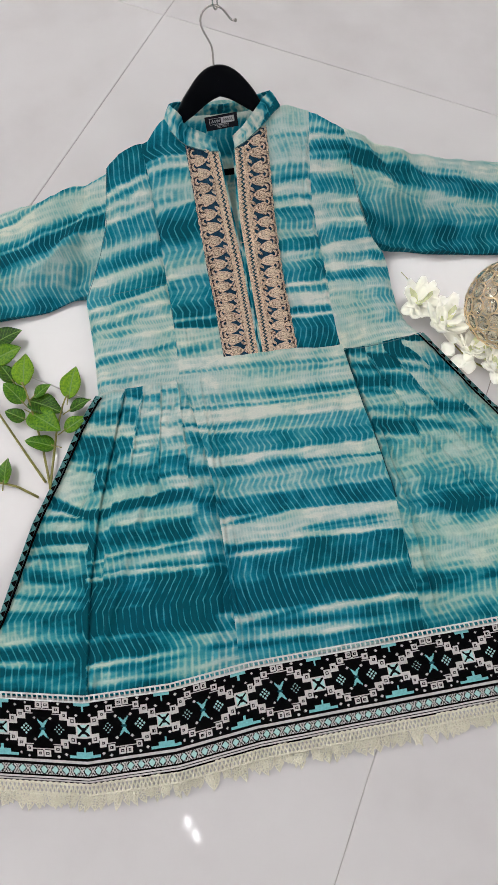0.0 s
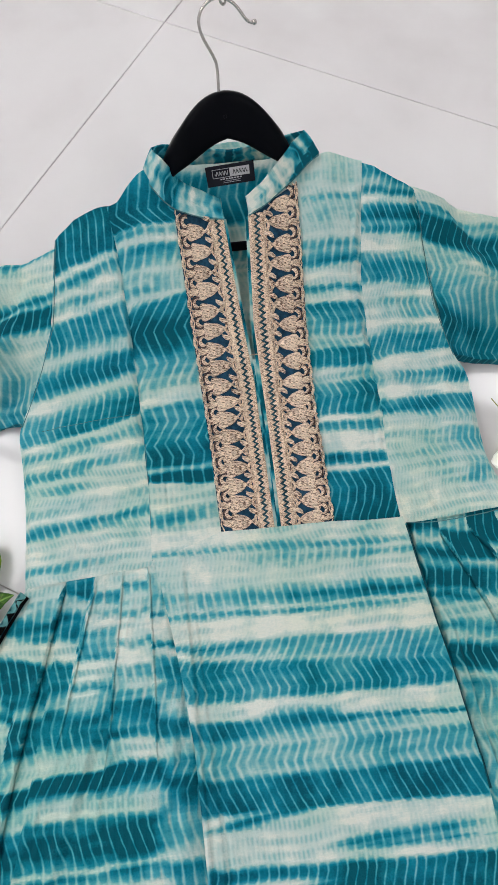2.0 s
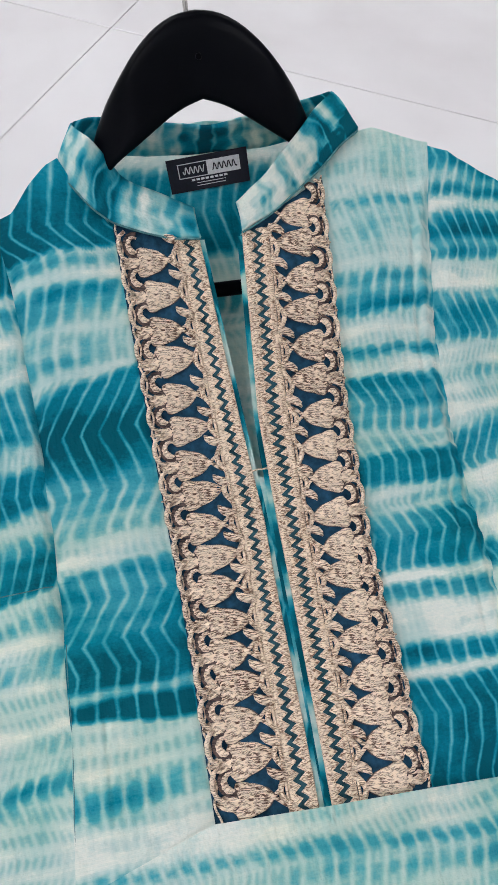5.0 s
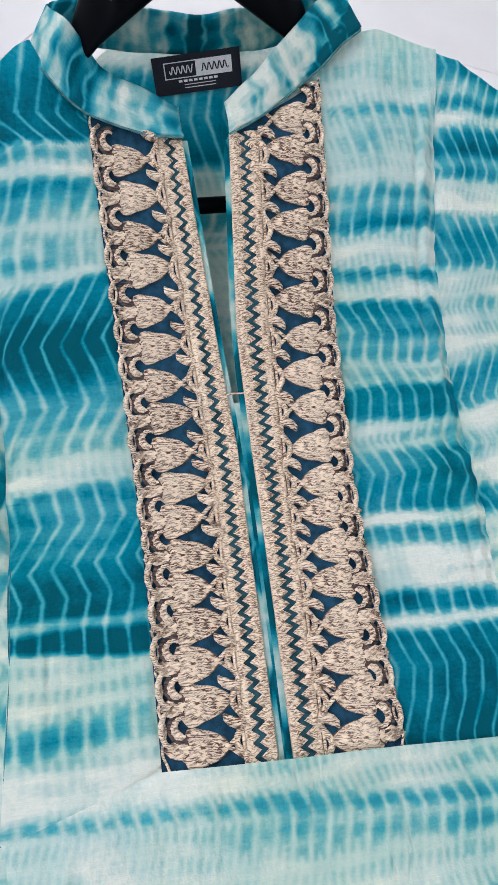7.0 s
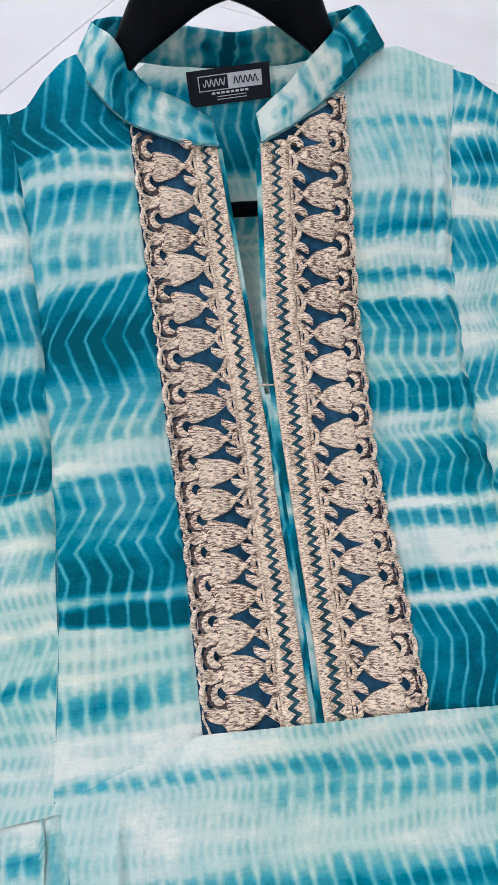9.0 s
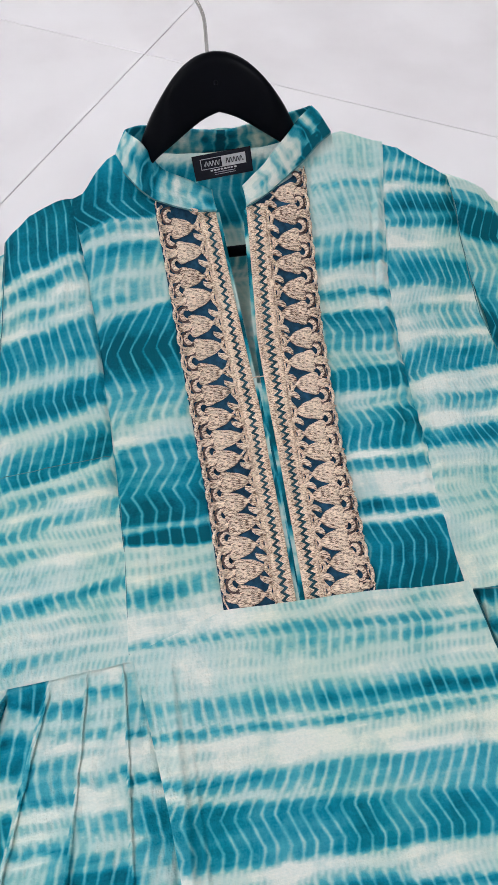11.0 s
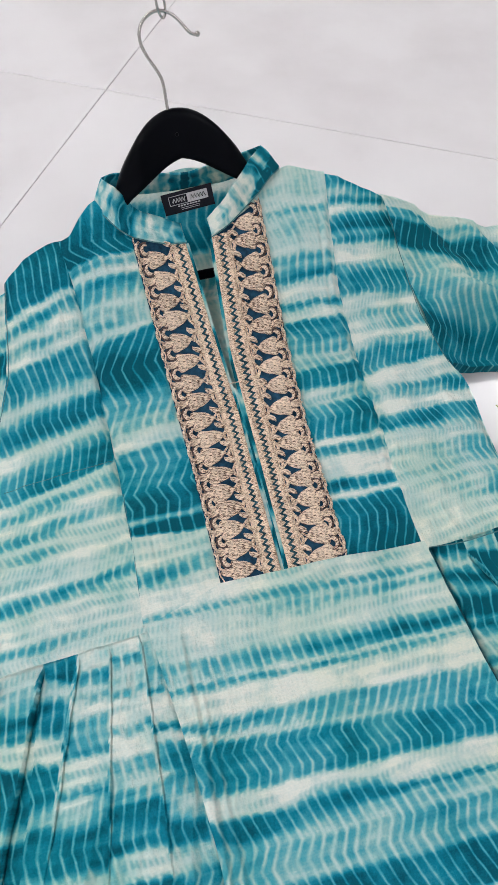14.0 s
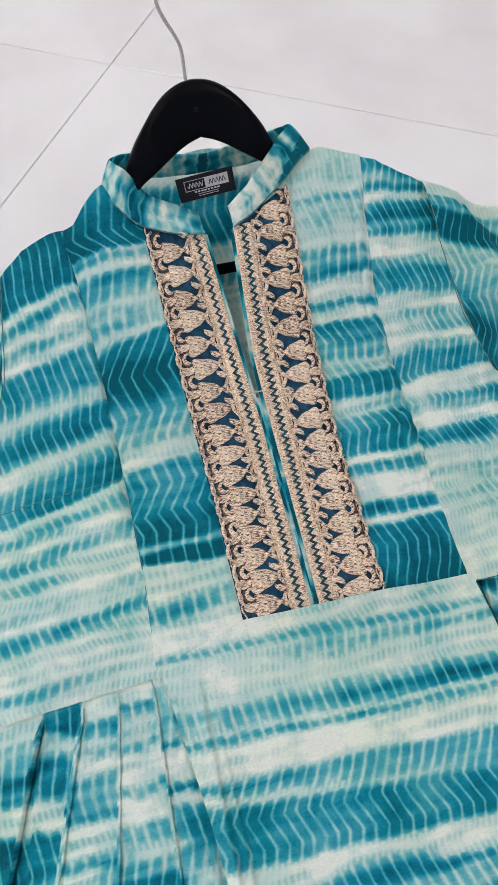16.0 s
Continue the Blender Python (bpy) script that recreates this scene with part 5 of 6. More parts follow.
def make_placket(side, outer, mid, inner):
    v0, v1 = max(outer[0][0] - 0.004, -0.0100), outer[-1][0] - 0.001
    name = "placket_band"
    band = ribbon(name, lambda v: line_at(outer, v) + side * 0.0009, lambda v: line_at(inner, v), v0, v1, 0.0022, NET, dress, 10, 160, "beige embroidered lace band on navy net", 0.0, v1 - 0.281)
    ribbon("braid_backing", lambda v: line_at(mid, v), lambda v: line_at(inner, v), v0 + 0.001, 0.281, 0.0030, TEALBACK, band, 5, 120, "dark teal ground of the braid")
    if not MESHES:
        for key, heap, mat in (("blunt_leaf", leaf_motif(BLUNT, 27.0), [THREAD, BROWN]), ("long_leaf", leaf_motif(LONG, 32.2), [THREAD, BROWN]), ("curl_motif", curl_motif(), [THREAD, BROWN]), ("bud_motif", bud_motif(), THREAD)):
            ob = heap.make(key, mat, band)
            MESHES[key] = ob.data
            bpy.data.objects.remove(ob)
    first, pitch, count = (0.0018, 0.01682, 18) if side < 0 else (-0.0047, 0.01715, 18)

    def frame_at(v, shift):
        u = float(line_at(outer, v))
        wide = abs(float(line_at(mid, v)) - u)
        e = 0.004
        ahead = Vector((float(line_at(outer, v + e) - line_at(outer, v - e)), 2 * e, float(height(u, v + e) - height(u, v - e)))).normalized()
        across = Vector((-side * 1.0, 0, 0))
        across = (across - ahead * across.dot(ahead)).normalized()
        up = across.cross(ahead) if side < 0 else across.cross(-ahead)
        y = up.cross(across)
        m = Matrix((across, y, up)).transposed().to_4x4()
        m.translation = (u, v, on_cloth(u - side * 0.014, v, 0.0026) + shift)
        return m @ Matrix.Diagonal((wide / 0.035, pitch / 0.0170, 1, 1))

    rng = random.Random(3 + side)
    for k in range(count):
        v = first + k * pitch
        for key, off in (("blunt_leaf" if (k % 2 == 0) == (side < 0) else "long_leaf", 0.0), ("curl_motif", 0.5), ("bud_motif", 0.5)):
            if k == count - 1 and (side < 0 or key == "bud_motif"):
                continue
            ob = new(key, MESHES[key])
            ob.parent = band
            ob.matrix_basis = frame_at(min(v + off * pitch, v1 - (0.002 if off else 0.0052)), 0.0) @ pose(rng.uniform(-0.0005, 0.0005), rng.uniform(-0.0004, 0.0004), 0, 0, 0, rng.uniform(-4, 4)) @ Matrix.Diagonal((1, rng.uniform(0.94, 1.05), 1, 1))

    def cord(name, fn, radius, mat, n, label="", end=None):
        h = Heap()
        pts = []
        for t in np.linspace(0, ((end or v1) - v0) / (v1 - v0), n):
            v = v0 + (v1 - v0) * t
            u = fn(v, t)
            pts.append((u, v, on_cloth(u, v, 0.0034)))
        h.tube(pts, radius, 6)
        return h.make(name, mat, band, label)

    wave = lambda t: math.cos(2 * math.pi * (v0 + (v1 - v0) * t - first) / pitch)
    cord("outer_cord", lambda v, t: float(line_at(outer, v)) - side * (0.0014 - 0.0012 * wave(t)), 0.0006, THREAD, 300)
    cord("inner_cord", lambda v, t: float(line_at(mid, v)) + side * (0.0016 + 0.0020 * wave(t)), 0.0015, BRAID, 300, "", 0.2815)
    # braid: two strips with teeth that face each other
    teeth = round((v1 - v0) / 0.0058)
    for which in (0, 1):
        h = Heap()
        n = teeth * 6 + 1
        v = np.linspace(v0, 0.2808, n)
        a, b = line_at(mid, v), line_at(inner, v)
        saw = np.abs(((np.arange(n) / 6 + 0.5 * which) % 1) * 2 - 1)
        if which == 0:
            ea, eb = a + (b - a) * 0.02, a + (b - a) * (0.24 + 0.28 * saw)
        else:
            ea, eb = b - (b - a) * 0.03, b - (b - a) * (0.30 + 0.28 * saw)
        cols = [ea, ea * 0.9 + eb * 0.1, ea * 0.5 + eb * 0.5, ea * 0.1 + eb * 0.9, eb]
        lifts = [0.0018, 0.0040, 0.0044, 0.0040, 0.0018]
        verts = np.concatenate([np.stack([c, v, height(c, v) + ripple(c, v) + z], 1) for c, z in zip(cols, lifts)])
        faces = [(k * n + i, (k + 1) * n + i, (k + 1) * n + i + 1, k * n + i + 1) for k in range(4) for i in range(n - 1)]
        h.add(verts, faces)
        h.make("braid_strip", BRAID, band, "beige braid with a toothed edge")
        cord("braid_edge", lambda v, t: float(line_at(mid if which == 0 else inner, v)) + side * (0.0004 if which == 0 else 0.0012), 0.0008, BRAID, 120, "", 0.2808)
    # turned cloth edge beside the slit
    sheet("slit_edge", [(float(line_at(inner, w)) + side * 0.001, w) for w in np.linspace(v0, 0.280, 12)], [(float(line_at(inner, w)) - side * 0.0024, w) for w in np.linspace(v0, 0.280, 12)],
          5, 150, lambda u, v: 0.6 + 0.4 * np.sin(110 * v + side + 2.5 * field(u, v, 40, side * 3.0)), lift=0.0016, zig=(0.03, 0.003, 0.0))


sheet("slit_facing", [(-0.0032, -0.010), (-0.0032, 0.10), (-0.0034, 0.158)], [(0.0092, -0.010), (0.0094, 0.10), (0.0066, 0.158)], 8, 120,
      lambda u, v: 0.62 + 0.35 * np.sin(70 * v + 0.6) + 0.2 * field(u, v, 60, 12.0), lift=0.0010, zig=(0.03, 0.003, 0.0))
MESHES = {}
for row in BANDS:
    make_placket(*row)
h = Heap()
h.tube([(-0.004, 0.160, on_cloth(-0.004, 0.16, 0.005)), (0.0, 0.1605, on_cloth(0, 0.16, 0.0055)), (0.0065, 0.1603, on_cloth(0.006, 0.16, 0.005))], 0.0005, 5)
h.make("loose_thread", BRAID, dress)

# ---- neck tag ----
tag = poly("neck_tag", [(-0.0250, 0.3390, 0.1398), (0.0240, 0.3358, 0.1468), (0.0245, 0.3233, 0.1323), (-0.0235, 0.3260, 0.1258)], [(0, 3, 2, 1)], TAG, dress, "navy woven neck tag with silver print", True)
thick = tag.modifiers.new("thickness", "SOLIDIFY")
thick.thickness = 0.0008


def on_tag(rows, mat, name, label=""):
    """Flat print on the tag: rectangles (x0, y0, x1, y1) or slanted bars in shares of its width and height."""
    c = np.array([(-0.0250, 0.3390, 0.1398), (0.0240, 0.3358, 0.1468), (0.0245, 0.3233, 0.1323), (-0.0235, 0.3260, 0.1258)])
    up = np.cross(c[1] - c[0], c[0] - c[3])
    up /= np.linalg.norm(up)
    g = Heap()
    for x0, y0, x1, y1, lean, lift in rows:
        pts = []
        for x, y in ((x0, y0), (x1, y0), (x1 + lean, y1), (x0 + lean, y1)):
            pts.append((c[0] * (1 - x) + c[1] * x) * (1 - y) + (c[3] * (1 - x) + c[2] * x) * y + up * (0.0004 + lift))
        g.add(pts, [(0, 3, 2, 1)])
    return g.make(name, mat, tag, label, True)


on_tag([(0.13, 0.18, 0.5, 0.205, 0, 0.0002), (0.13, 0.59, 0.5, 0.615, 0, 0.0002), (0.13, 0.18, 0.142, 0.615, 0, 0.0002), (0.49, 0.18, 0.90, 0.615, 0, 0.0002)], SILVER, "printed_frame", "silver frame with one filled half")


def stroke_on_tag(points, thick, mat, name, label):
    """A wavy stroke printed on the tag."""
    c = np.array([(-0.0250, 0.3390, 0.1398), (0.0240, 0.3358, 0.1468), (0.0245, 0.3233, 0.1323), (-0.0235, 0.3260, 0.1258)])
    up = np.cross(c[1] - c[0], c[0] - c[3])
    up /= np.linalg.norm(up)
    q = along(points, 90, 4)
    return Heap().tube([(c[0] * (1 - x) + c[1] * x) * (1 - y) + (c[3] * (1 - x) + c[2] * x) * y + up * 0.0009 for x, y in q], thick, 5, squash=0.5).make(name, mat, tag, label)


stroke_on_tag([(0.19 + 0.27 * k, 0.40 + 0.11 * math.sin(30 * k)) for k in np.linspace(0, 1, 60)], 0.00035, SILVER, "printed_mark", "silver wavy flourish")
stroke_on_tag([(0.55 + 0.31 * k, 0.40 + 0.11 * math.sin(33 * k + 1.0)) for k in np.linspace(0, 1, 60)], 0.00035, TAG, "printed_mark", "dark wavy flourish")
on_tag([(0.28 + 0.058 * k, 0.66, 0.322 + 0.058 * k, 0.72, 0, 0.0002) for k in range(8)] + [(0.34, 0.78, 0.70, 0.80, 0, 0.0002), (0.34, 0.86, 0.70, 0.88, 0, 0.0002)], SILVER, "printed_mark", "small illegible silver line")

# ---- hem: ladder lace, printed border, crochet lace ----
HEM0, HEM1 = -0.452, 0.466


def hem_point(u, v, lift):
    w = v + float(hem_shift(u, v))
    return (u, w, float(height(u, w)) + lift)


def make_ladder():
    g = Heap()
    us = np.linspace(HEM0, HEM1, 230)
    for v in (-0.4315, -0.4385):
        g.tube([hem_point(u, v, 0.0058) for u in us], 0.0011, 6)
    for u in np.arange(HEM0 + 0.003, HEM1, 0.0062):
        g.tube([hem_point(u, -0.4315, 0.0058), hem_point(u + 0.0005, -0.4350, 0.0064), hem_point(u, -0.4385, 0.0058)], 0.00105, 5)
    g.make("ladder_lace", LACE, dress, "white ladder lace insertion above the border")


def border_cell(x, y):
    """Which print a place of the border has: x from the nearest square's middle, y from the border's middle line, in mm. 0 black, 1 white, 2 aqua, 3 pale, 4 dark teal."""
    ax, ay = abs(x), abs(y)
    hx = 48.15 - ax
    if max(ax, ay) < 8.6:
        if max(ax, ay) > 6.8:
            return 1
        return 0 if abs(ax - ay) < 1.7 or (ax < 1.6 and ay < 4) else 3
    for k in range(3):
        dx, dy = ax - (13.0 + 9.4 * k), ay - (10.4 + 5.8 * k)
        far = max(abs(dx), abs(dy))
        if far < 3.9:
            return 0 if 0.7 < far < 1.8 else 1
        if abs(dx) < 5.4 and -6.0 < dy < -4.0 or 3.9 < dx < 5.5 and -5.6 < dy < 1.4 and k < 2:
            return 1
    if hx < 8.0 and abs(ay - 27.0) < 3.5:
        far = max(abs(hx - 4.2), abs(ay - 27.0))
        return 0 if 0.7 < far < 1.8 or hx < 0.6 else 1
    if hx < 14 and 21.2 < ay < 22.6 or hx < 0.9 and 22 < ay < 24:
        return 1
    if 1.8 < ay < 11 and 1.25 * (ay - 6.2) < hx < 0.58 * ay + 0.3:
        return 2
    if hx + ay < 3.4:
        return 4
    a, b = hx - 20 + y, hx - 20 - y
    if abs(a) < 7 and abs(b) < 7 and (a + 7) % 5 < 2.6 and (b + 7) % 5 < 2.6:
        return 3
    if y < -27.5 and ax < 18 or -27.5 <= y < -23 and ax < 9.5 or -23 <= y < -18 and ax < 1.2:
        return 2 if y > -31.0 else 0
    if y > 27 and ax < 9.5 or 21 < y <= 27 and ax < 1.2:
        return 2
    for px, py in ((8, 17), (17, 26), (29, 29), (22, -27), (31, -30), (39, 12), (39, -12), (6, -14)):
        if abs(ax - px) + abs(y - py) < 1.8:
            return 1
    return 0


def make_border():
    cell = 0.001
    us = np.arange(HEM0, HEM1, cell)
    vs = -0.4390 - np.arange(0, 91) * cell
    U, V = np.meshgrid(us, vs)
    u, v = U.ravel(), V.ravel()
    v = v + np.interp(u, HEM_U, HEM_V)
    z = height(u, v) + 0.0045 + ripple(u, v) * 0.8
    z = np.where(V.ravel() < vs[-4], z - 0.003, z)
    z = np.maximum(z, 0.0028)
    nu, nv = len(us), len(vs)
    q = np.arange(nu * nv).reshape(nv, nu)
    f = np.stack([q[:-1, :-1], q[1:, :-1], q[1:, 1:], q[:-1, 1:]], -1).reshape(-1, 4)
    index = []
    for j in range(nv - 1):
        y = 31.5 - (j + 0.5)
        for i in range(nu - 1):
            x = ((us[i] + cell / 2 + 0.297) * 1000 + 48.15) % 96.3 - 48.15
            if y > -33:
                index.append(border_cell(x, y))
                continue
            k = -y - 33
            if 0.8 < k < 4.0 or 18.6 < k < 20.8 or 21.4 < k < 23.2:
                index.append(1)
            elif 6.0 < k < 16.6:
                w = (us[i] * 1000) % 12.6 - 6.3
                d = abs(w) / 6.3 + abs(k - 11.3) / 6.6
                index.append(3 if d < 0.66 else 0 if d < 0.82 or abs(k - 11.3) > 4.7 else 1 if (abs(w) + 0.6 * abs(k - 11.3)) % 2.6 < 1.5 else 0)
            else:
                index.append(0)
    poly("hem_border", np.stack([u, v, z], 1), f, [INK, CHALK, SEA, PALE, NIGHT], dress, "black border printed with white stepped diamonds and aqua motifs", False, index)


def make_crochet():
    g = Heap()
    us = np.linspace(HEM0, HEM1, 520)
    for v, r in ((-0.5290, 0.0013), (-0.5400, 0.0011)):
        g.tube([hem_point(u, v + 0.0006 * math.sin(u * 900), 0.0016) for u in us], r, 5)
    step = 0.0036
    for ph in (0, 1, 2):
        pts = [hem_point(HEM0 + i * step / 4, -0.5347 + 0.0055 * math.sin(math.pi * i / 8 + 2.1 * ph), 0.0020 + 0.0005 * ph) for i in range(int((HEM1 - HEM0) / step * 4))]
        g.tube(pts, 0.0010, 4)
    lace = g.make("crochet_lace", CROCHET, dress, "cream crochet lace with pointed petals below the border")
    p = Heap()
    rim = [(0.0, 0.0), (0.0030, -0.0035), (0.0050, -0.0085), (0.0046, -0.0130), (0.0026, -0.0170), (0.0, -0.0215), (-0.0026, -0.0170), (-0.0046, -0.0130), (-0.0050, -0.0085), (-0.0030, -0.0035)]
    p.tube([(x, y, 0.0012) for x, y in rim], 0.0010, 5, True)
    p.tube([(0, 0, 0.0016), (0, -0.010, 0.0020), (0, -0.0205, 0.0014)], 0.0009, 4)
    for k in range(1, 5):
        y = -0.0036 * k
        p.tube([(-0.0040, y - 0.001, 0.0014), (0, y + 0.001, 0.0019), (0.0040, y - 0.001, 0.0014)], 0.0009, 4)
    first = p.make("lace_petal", CROCHET, lace)
    mesh = first.data
    bpy.data.objects.remove(first)
    rng = random.Random(5)
    for u in np.arange(HEM0 + 0.006, HEM1, 0.0037):
        x, y, z = hem_point(u, -0.5370 - rng.uniform(0, 0.004), 0.0)
        ob = new("lace_petal", mesh)
        ob.parent = lace
        ob.matrix_basis = pose(x, y, 0.0012 + rng.uniform(0, 0.004), rng.uniform(-4, 2), 0, rng.uniform(-36, 36)) @ Matrix.Diagonal((rng.uniform(0.6, 0.95), rng.uniform(0.5, 0.98), 1, 1))


make_ladder()
make_border()
make_crochet()


def side_trim(edge, side):
    """Black and pale triangle tape along the side of the skirt."""
    p = along(edge, 260)
    t = np.gradient(p, axis=0)
    t /= np.linalg.norm(t, axis=1)[:, None]
    n = np.stack([-t[:, 1], t[:, 0]], 1) * (-1 if side < 0 else 1)
    long = np.r_[0, np.cumsum(np.linalg.norm(np.diff(p, axis=0), axis=1))]
    g = Heap()

    def spot(s, d, lift):
        a = np.array([np.interp(s, long, p[:, k]) + d * np.interp(s, long, n[:, k]) for k in (0, 1)])
        a[1] += float(hem_shift(a[0], a[1]))
        drop = 0.004 * math.exp(-((d / 0.003) ** 2))
        return (a[0], a[1], max(float(height(*a)) + ripple(a[:1], a[1:])[0] + lift - drop, 0.003 + lift * 0.2))

    for s in np.arange(0, long[-1] - 0.004, 0.004):
        for a, b, mat in ((0.0, 0.0085, 0), (0.0085, 0.0120, 1)):
            g.add([spot(s, a, 0.0035), spot(s + 0.004, a, 0.0035), spot(s + 0.004, b, 0.0042), spot(s, b, 0.0042)], [(0, 1, 2, 3)], mat)
    for s in np.arange(0.002, long[-1] - 0.014, 0.0135):
        g.add([spot(s, 0.0086, 0.0048), spot(s + 0.0105, 0.0086, 0.0048), spot(s + 0.0052, 0.0005, 0.0042)], [(0, 1, 2)], 1)
        g.add([spot(s + 0.007, 0.0010, 0.0045), spot(s + 0.013, 0.0012, 0.0045), spot(s + 0.010, 0.0040, 0.0048)], [(0, 1, 2)], 2)
    ob = g.make("side_trim", [TAPE, INK, NIGHT], dress, "narrow tape of black triangles along the side", True)
    return ob


side_trim(LEFT_EDGE, -1)
side_trim(RIGHT_EDGE, 1)

# ---- hanger: built in its own leaning plane ----
hanger = new("clothes_hanger")
hanger.matrix_world = PLACE @ Matrix(((1, 0, 0, -0.007), (0, 0.434, -0.9, 0.345), (0, 0.9, 0.434, 0.219), (0, 0, 0, 1))).to_4x4()
tagged(hanger, "black lacquered hanger with steel hook holding the dress by the shoulders", "hanger")


def make_hanger():
    half_top = [(0, 0), (8, -0.6), (16, -3.2), (25, -8.5), (34, -16.5), (43, -27), (52, -39), (60, -53), (68, -70), (84, -95), (118, -118), (160, -133), (194, -142), (203, -147)]
    half_low = [(203, -153), (196, -155), (160, -149), (120, -140), (84, -126), (70, -98), (62, -79), (50, -67.5), (40, -61), (19, -47.5), (10, -43), (0, -40)]
    n, k = 61, 20
    top, low = along(half_top, n, 8), along(half_low[::-1], n, 8)
    h = Heap()
    rings = []
    for i in list(range(n - 1, 0, -1)) + list(range(n)):
        left = len(rings) < n - 1
        a, b = (np.array([(-p[0] if left else p[0]) + 5, p[1]]) / 1000 for p in (top[i], low[i]))
        back = 0.026 * float(smooth(top[i][0] * 0.5 + low[i][0] * 0.5, 36, 84))
        ring = []
        for q in range(k):
            c, s = math.cos(2 * math.pi * q / k), math.sin(2 * math.pi * q / k)
            c, s = math.copysign(abs(c) ** 0.42, c), math.copysign(abs(s) ** 0.5, s)
            p = (a + b) / 2 + (a - b) / 2 * c
            ring.append((p[0], p[1], 0.0065 * s - back))
        rings.append(ring)
    m = len(rings)
    h.add([p for r in rings for p in r], [(i * k + q, (i + 1) * k + q, (i + 1) * k + (q + 1) % k, i * k + (q + 1) % k) for i in range(m - 1) for q in range(k)] + [tuple(range(k)), tuple((m - 1) * k + q for q in range(k))[::-1]])
    h.make("body", HANGER, hanger)
    h = Heap()
    h.tube([(x / 1000, -0.147, 0) for x in (-186, -90, 5, 100, 196)], 0.0048, 12)
    h.make("crossbar", HANGER, hanger)
    for x in (-186, 196):
        h = Heap()
        h.tube([(x / 1000, -0.136, 0), (x / 1000, -0.153, 0)], 0.006, 10)
        h.make("bar_socket", HANGER, hanger)
    pts = [(0.3, -6), (0.4, 6), (0.6, 14), (0.2, 22), (-3.5, 30), (-8.5, 38.5), (-12, 47), (-12.4, 55), (-8.8, 62.5), (-2, 67.4), (5, 69.2), (12, 68), (19, 63.5), (24, 57.5), (27.6, 52.2), (31, 49.2), (35, 49.6)]
    q = along([(x / 1000, y / 1000, 0) for x, y in pts], 60)
    h = Heap()
    h.tube(q, 0.0013, 8)
    h.make("hook", CHROME, hanger, "bent steel wire hook")
    bm = bmesh.new()
    bmesh.ops.create_uvsphere(bm, u_segments=12, v_segments=8, radius=0.0023)
    part("hook_tip", bm, CHROME, hanger).location = q[-1]
    bm = bmesh.new()
    bmesh.ops.create_cone(bm, cap_ends=True, segments=12, radius1=0.0017, radius2=0.0014, depth=0.0012)
    part("screw", bm, HANGER, hanger).location = (0.004, -0.020, 0.0068)


make_hanger()

# ---- the cord that holds the hook up ----
cord_top = PLACE @ Vector((0.002, 0.3752, 0.2795))
cord = new("hanging_cord")
cord.location = cord_top
tagged(cord, "pale ribbon with white bead, its steel ring round the hook", "hanging cord")
h = Heap()
h.tube([(0.0022 * math.cos(a) - 0.0010 * math.sin(a), 0.0026 * math.cos(a), 0.0062 + 0.0105 * math.sin(a)) for a in np.linspace(0, 2 * math.pi, 28, endpoint=False)], 0.0011, 8, True)
h.make("ring", CHROME, cord, "oval steel ring")
bm = bmesh.new()
bmesh.ops.create_uvsphere(bm, u_segments=16, v_segments=12, radius=0.0034)
bmesh.ops.scale(bm, verts=bm.verts, vec=(1, 1, 1.15))
part("bead", bm, BEAD, cord, "glossy white bead").location = (0.0006, 0, 0.0205)
h = Heap()
h.tube([(0.0006, 0, 0.0232), (-0.0004, 0, 0.04), (-0.002, 0.002, 0.12), (-0.001, 0.001, 0.5), (0.0, 0, CEILING - cord_top.z)], [0.0022, 0.0036, 0.0040, 0.0040, 0.0040], 10, squash=0.35)
h.make("strap", CORD, cord, "pale fabric ribbon")


# ---- leafy sprigs ----
def leaf_mesh():
    v, f = [], []
    n = 12
    for i in range(n + 1):
        k = i / n
        w = 0.36 * math.sin(math.pi * k ** 0.80) ** 0.75 * (1 - 0.22 * k) + 0.004 * (1 - k)
        for j in range(-3, 4):
            y = w * j / 3
            v.append((k, y, 0.05 * math.sin(math.pi * k) + 0.11 * (abs(y) / 0.3) ** 1.3 * 0.6 - 0.03 * math.sin(9 * k) * (j / 3) ** 2 * (1 if j > 0 else -1)))
    f = [(i * 7 + j, (i + 1) * 7 + j, (i + 1) * 7 + j + 1, i * 7 + j + 1) for i in range(n) for j in range(6)]
    return v, f


